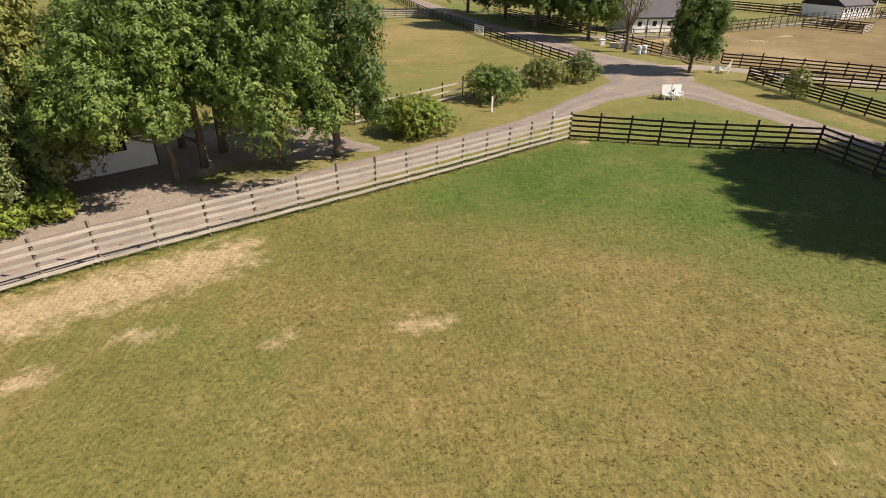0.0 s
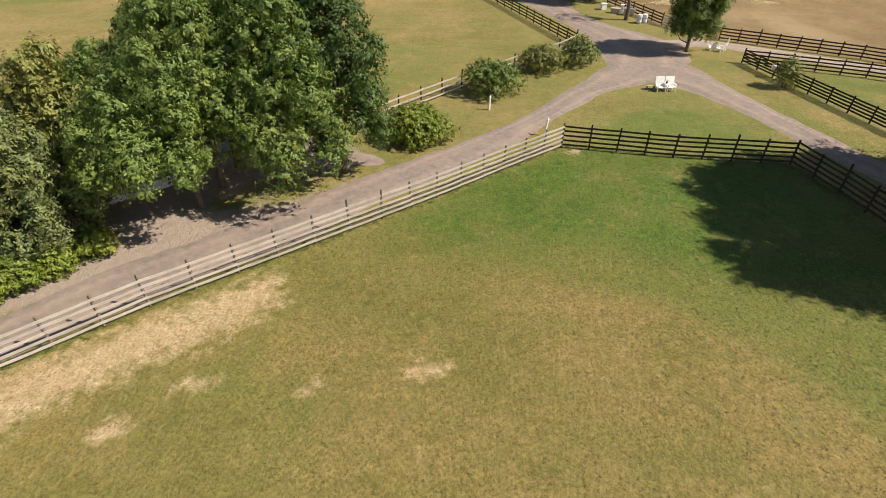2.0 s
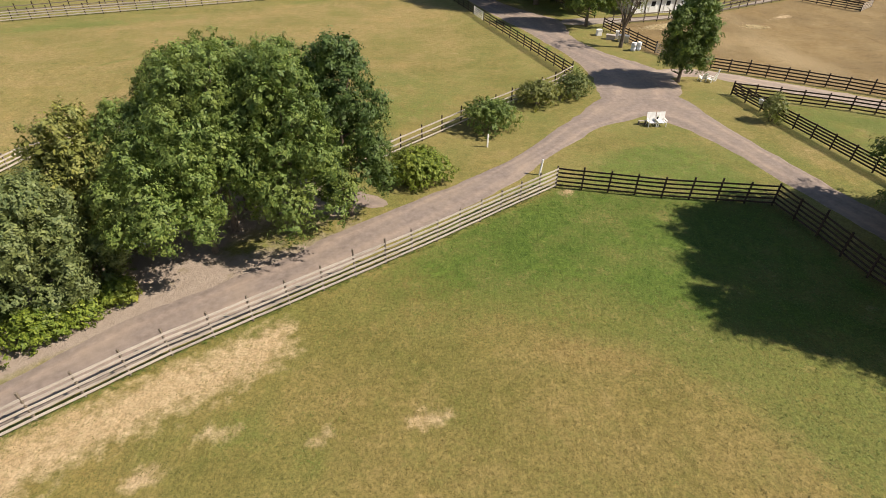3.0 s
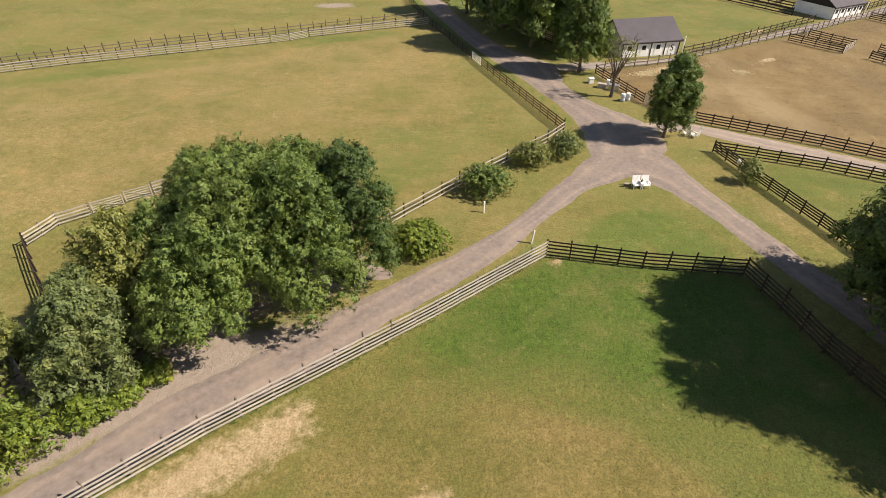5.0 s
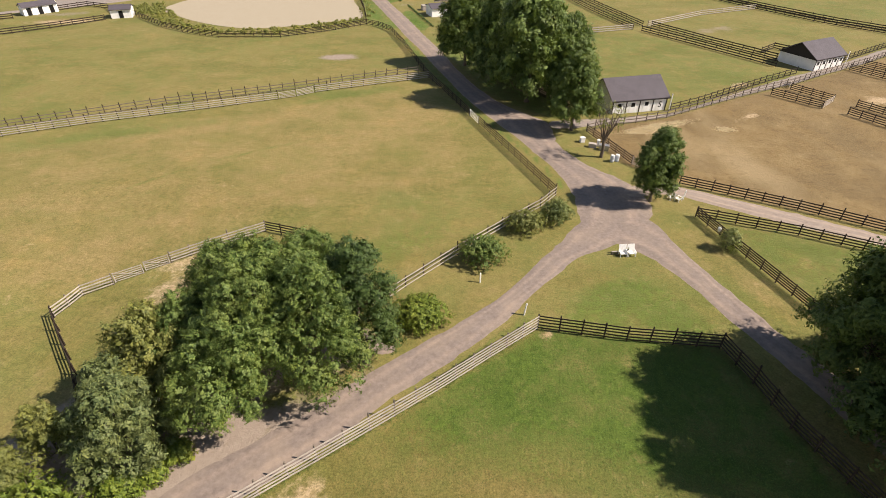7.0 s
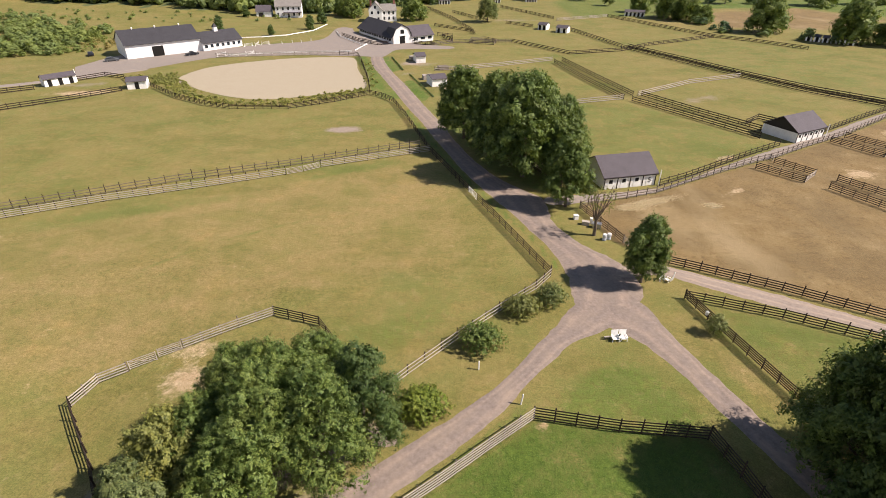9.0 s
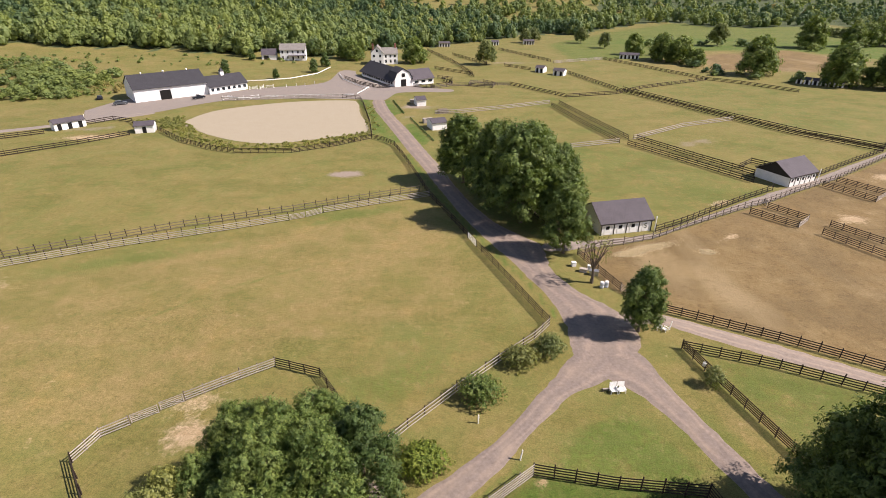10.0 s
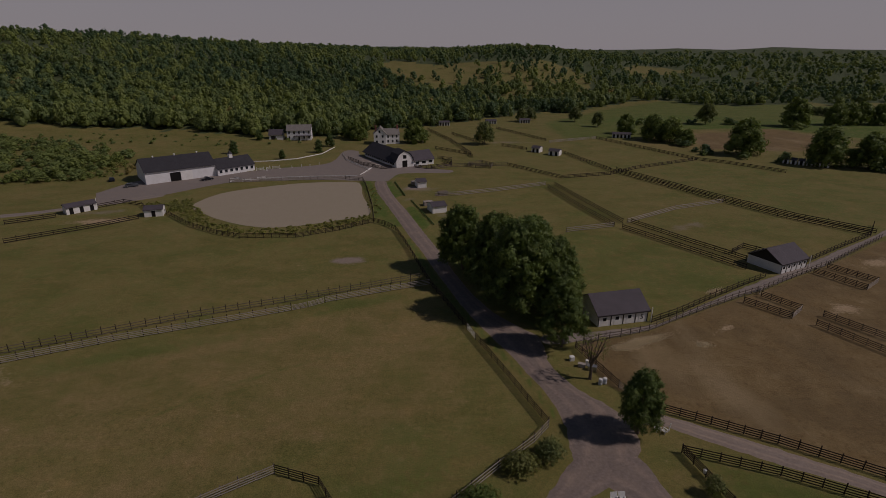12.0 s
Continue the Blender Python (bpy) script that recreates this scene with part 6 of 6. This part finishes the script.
# ---------------------------------------------------------------- hay and grass
def blades(name, x, y, lo, hi, wide, material, label, category, seed, attrs=None, count=3):
    """Small blades of grass or straw, a few to a tuft, in one mesh."""
    g = np.random.default_rng(seed)
    n = len(x)
    base = np.stack([x, y, height(x, y)], 1)
    vs = []
    for j in range(count):
        a = g.uniform(0, 6.28, n)
        w, h = g.uniform(0.5, 1.0, n) * wide, g.uniform(lo, hi, n)
        d = np.stack([np.cos(a), np.sin(a), np.zeros(n)], 1)
        lean = np.stack([np.cos(a + 1.6) * h * 1.5, np.sin(a + 1.6) * h * 1.5, h], 1)
        o = base + g.normal(scale=0.05, size=(n, 3)) * [1, 1, 0]
        vs.append(np.stack([o - d * w[:, None], o + d * w[:, None], o + lean], 1))
    v = np.concatenate(vs).reshape(-1, 3)
    me = bpy.data.meshes.new(name)
    me.vertices.add(len(v))
    me.vertices.foreach_set("co", v.ravel())
    me.loops.add(len(v))
    me.loops.foreach_set("vertex_index", np.arange(len(v)))
    me.polygons.add(len(v) // 3)
    me.polygons.foreach_set("loop_start", np.arange(0, len(v), 3))
    me.update(calc_edges=True)
    for key, val in (attrs or {}).items():
        me.attributes.new(key, "FLOAT", "POINT").data.foreach_set("value", np.tile(np.repeat(val, 3), count).astype(np.float32))
    me.materials.append(material)
    return tagged(new(name, me), label, category, kind="stuff")


def blade_material():
    m = Nodes("grass_blade")
    r = m.island()
    c = m.mix(r, (0.078, 0.080, 0.020), (0.200, 0.180, 0.056))
    c = m.mix(m.ramp(m.attr("dry"), 0.25, 0.75), c, m.mix(r, (0.104, 0.078, 0.020), (0.245, 0.180, 0.058)))
    c = m.mix(m.ramp(m.attr("lush"), 0.25, 0.75), c, m.mix(r, (0.040, 0.080, 0.010), (0.140, 0.205, 0.038)))
    m.done(c, 0.7)
    tr = m.t.nodes.new("ShaderNodeBsdfTranslucent")
    m.link(c, tr.inputs[0])
    ms = m.t.nodes.new("ShaderNodeMixShader")
    ms.inputs[0].default_value = 0.15
    up = m.t.nodes.new("ShaderNodeCombineXYZ")
    up.inputs[2].default_value = 1.0
    m.link(up.outputs[0], m.b.inputs["Normal"])
    m.link(up.outputs[0], tr.inputs["Normal"])
    m.link(m.b.outputs[0], ms.inputs[1])
    m.link(tr.outputs[0], ms.inputs[2])
    m.link(ms.outputs[0], m.t.nodes["Material Output"].inputs[0])
    return m.m


BLADE = blade_material()
g = np.random.default_rng(2)
x, y = g.uniform(-24, 32, 125000) * U, g.uniform(2, 31.5, 125000) * U
lush, dry, worn, earth = cover(x, y)
k = (inside(x, y, PADDOCK, 0.3) > 0.6) & (g.random(len(x)) > 0.9 * worn + 0.15)
blades("grass", x[k], y[k], 0.010, 0.036, 0.028, BLADE, "short grazed grass tufts in the paddock", "grass", 3, {"lush": lush[k], "dry": dry[k]})
x, y = g.uniform(-32, 46, 60000) * U, g.uniform(28, 56, 60000) * U
lush, dry, worn, earth = cover(x, y)
road = np.zeros(len(x))
for pts in ([(-6, 24), (0.8, 31.8), (5.5, 36), (10.6, 42.7), (13, 47), (12.5, 58), (23, 56), (46, 44.5), (45, 39.5), (30, 46.5), (23.4, 49), (24.5, 38.5), (26.8, 31), (29.5, 25.4), (26, 24.4), (23.2, 31.8), (20.4, 38.6), (18.8, 40.8), (15, 41), (10.8, 37.5), (7.9, 34.3), (1, 27), (-3, 23.6)],):
    road = np.maximum(road, inside(x, y, pts, 0.3))
k = (road < 0.1) & (inside(x, y, GROVE, 0.5) < 0.3) & (g.random(len(x)) > 0.9 * np.maximum(worn, earth) + 0.1)
blades("grass", x[k], y[k], 0.008, 0.030, 0.03, BLADE, "mown grass round the junction", "grass", 4, {"lush": lush[k], "dry": dry[k]})
# longer grass along the foot of the near fences
pts = []
for a, b in zip(site(*ROAD_FENCE), site(*ROAD_FENCE)[1:]):
    for i in range(int((b - a).length * 14)):
        p = a.lerp(b, g.random())
        pts.append((p.x + g.normal() * 0.14, p.y + g.normal() * 0.14))
for a, b in zip(site((7.7, 31.1), (21.3, 29.05), (23.5, 20.2)), site((21.3, 29.05), (23.5, 20.2), (27, 10))):
    for i in range(int((b - a).length * 14)):
        p = a.lerp(b, g.random())
        pts.append((p.x + g.normal() * 0.2, p.y + g.normal() * 0.2))
pts = np.array(pts)
blades("grass", pts[:, 0], pts[:, 1], 0.1, 0.3, 0.03, BLADE, "longer grass along the foot of the fences", "grass", 5, {"lush": np.full(len(pts), 0.55), "dry": np.full(len(pts), 0.2)})
# weeds and coarser clumps left by the horses
x, y = g.uniform(-22, 30, 26000) * U, g.uniform(3, 31, 26000) * U
lush, dry, worn, earth = cover(x, y)
patch = np.sin(x * 0.55 + 2 * np.sin(y * 0.31)) * np.sin(y * 0.6 + 1.7 * np.sin(x * 0.27)) + 0.9 * lush
k = (inside(x, y, PADDOCK, 0.3) > 0.7) & (worn < 0.3) & (patch + g.normal(scale=0.35, size=len(x)) > 1.0)
blades("grass", x[k], y[k], 0.02, 0.06, 0.035, BLADE, "coarse ungrazed clumps of darker grass", "grass", 8, {"lush": np.maximum(0.40, lush[k]), "dry": 0.6 * dry[k]}, 4)
x, y = g.uniform(-24, 31, 24000) * U, g.uniform(3, 31.5, 24000) * U
lush, dry, worn, earth = cover(x, y)
k = (inside(x, y, PADDOCK, 0.3) > 0.7) & (g.random(len(x)) > 1.3 * worn + 0.2)
blades("grass", x[k], y[k], 0.018, 0.055, 0.042, BLADE, "scattered taller tufts in the grazed paddock", "grass", 9, {"lush": np.clip(lush[k] + 0.1, 0, 1), "dry": dry[k]}, 4)
straw = Nodes("straw")
straw = straw.done(straw.mix(straw.island(), (0.42, 0.33, 0.17), (0.70, 0.58, 0.36)), 0.8)
for cx, cy, rx, ry, turn in ((31.0, 72.0, 4.6, 0.9, 22), (28.0, 70.3, 2.2, 0.8, 10), (50.8, 89.9, 1.9, 0.7, 28), (40, 71, 1.2, 0.8, 0)):
    n = int(1300 * rx)
    u, v = g.normal(size=n) * rx * 0.5 * U, g.normal(size=n) * ry * 0.5 * U
    c, s = math.cos(radians(turn)), math.sin(radians(turn))
    blades("hay", cx * U + c * u - s * v, cy * U + s * u + c * v, 0.02, 0.10, 0.035, straw, "loose pale hay strewn on the ground", "hay", 6)



def hay_bale(x, y, z, turn):
    t = thing("hay_bale", x * U, y * U, z, turn, "square tan hay bale stacked behind the avenue fence", "bale", "hay bales")
    part("bale", boxes((-0.95, -0.5, 0.0, 0.95, 0.5, 0.8), bevel=0.07), straw, t)
    for s in (-0.45, 0.45):
        part("twine", boxes((s - 0.012, -0.508, -0.006, s + 0.012, 0.508, 0.808)), TRIM, t)


for x, y, z, turn in ((16.5, 85.9, 0.0, -64), (17.2, 84.3, 0.0, -60), (17.8, 86.4, 0.0, -70), (17.0, 85.2, 0.81, -55)):
    hay_bale(x, y, z, turn)

# dark yards before the stable's wings
fence([(-37.3, 214.3), (-29.5, 202.5), (-21.9, 195.7), (-18.4, 197.0)], "dark", where="before the stable wing", **FAR)
fence([(-10.0, 199.0), (-5.2, 195.9), (4.1, 203.2), (0.4, 211.5)], "dark", where="before the stable wing", **FAR)
for x, y, a, sx, sz in ((-31.5, 208.5, 35, 2.2, 1.0), (-27.6, 204.0, 20, 1.6, 1.2), (-24.0, 199.8, 40, 2.4, 0.9)):
    crate(x, y, a, sx, 1.2, sz, FENCE_GREY, "storage_box", "pale grey storage box before the stable")
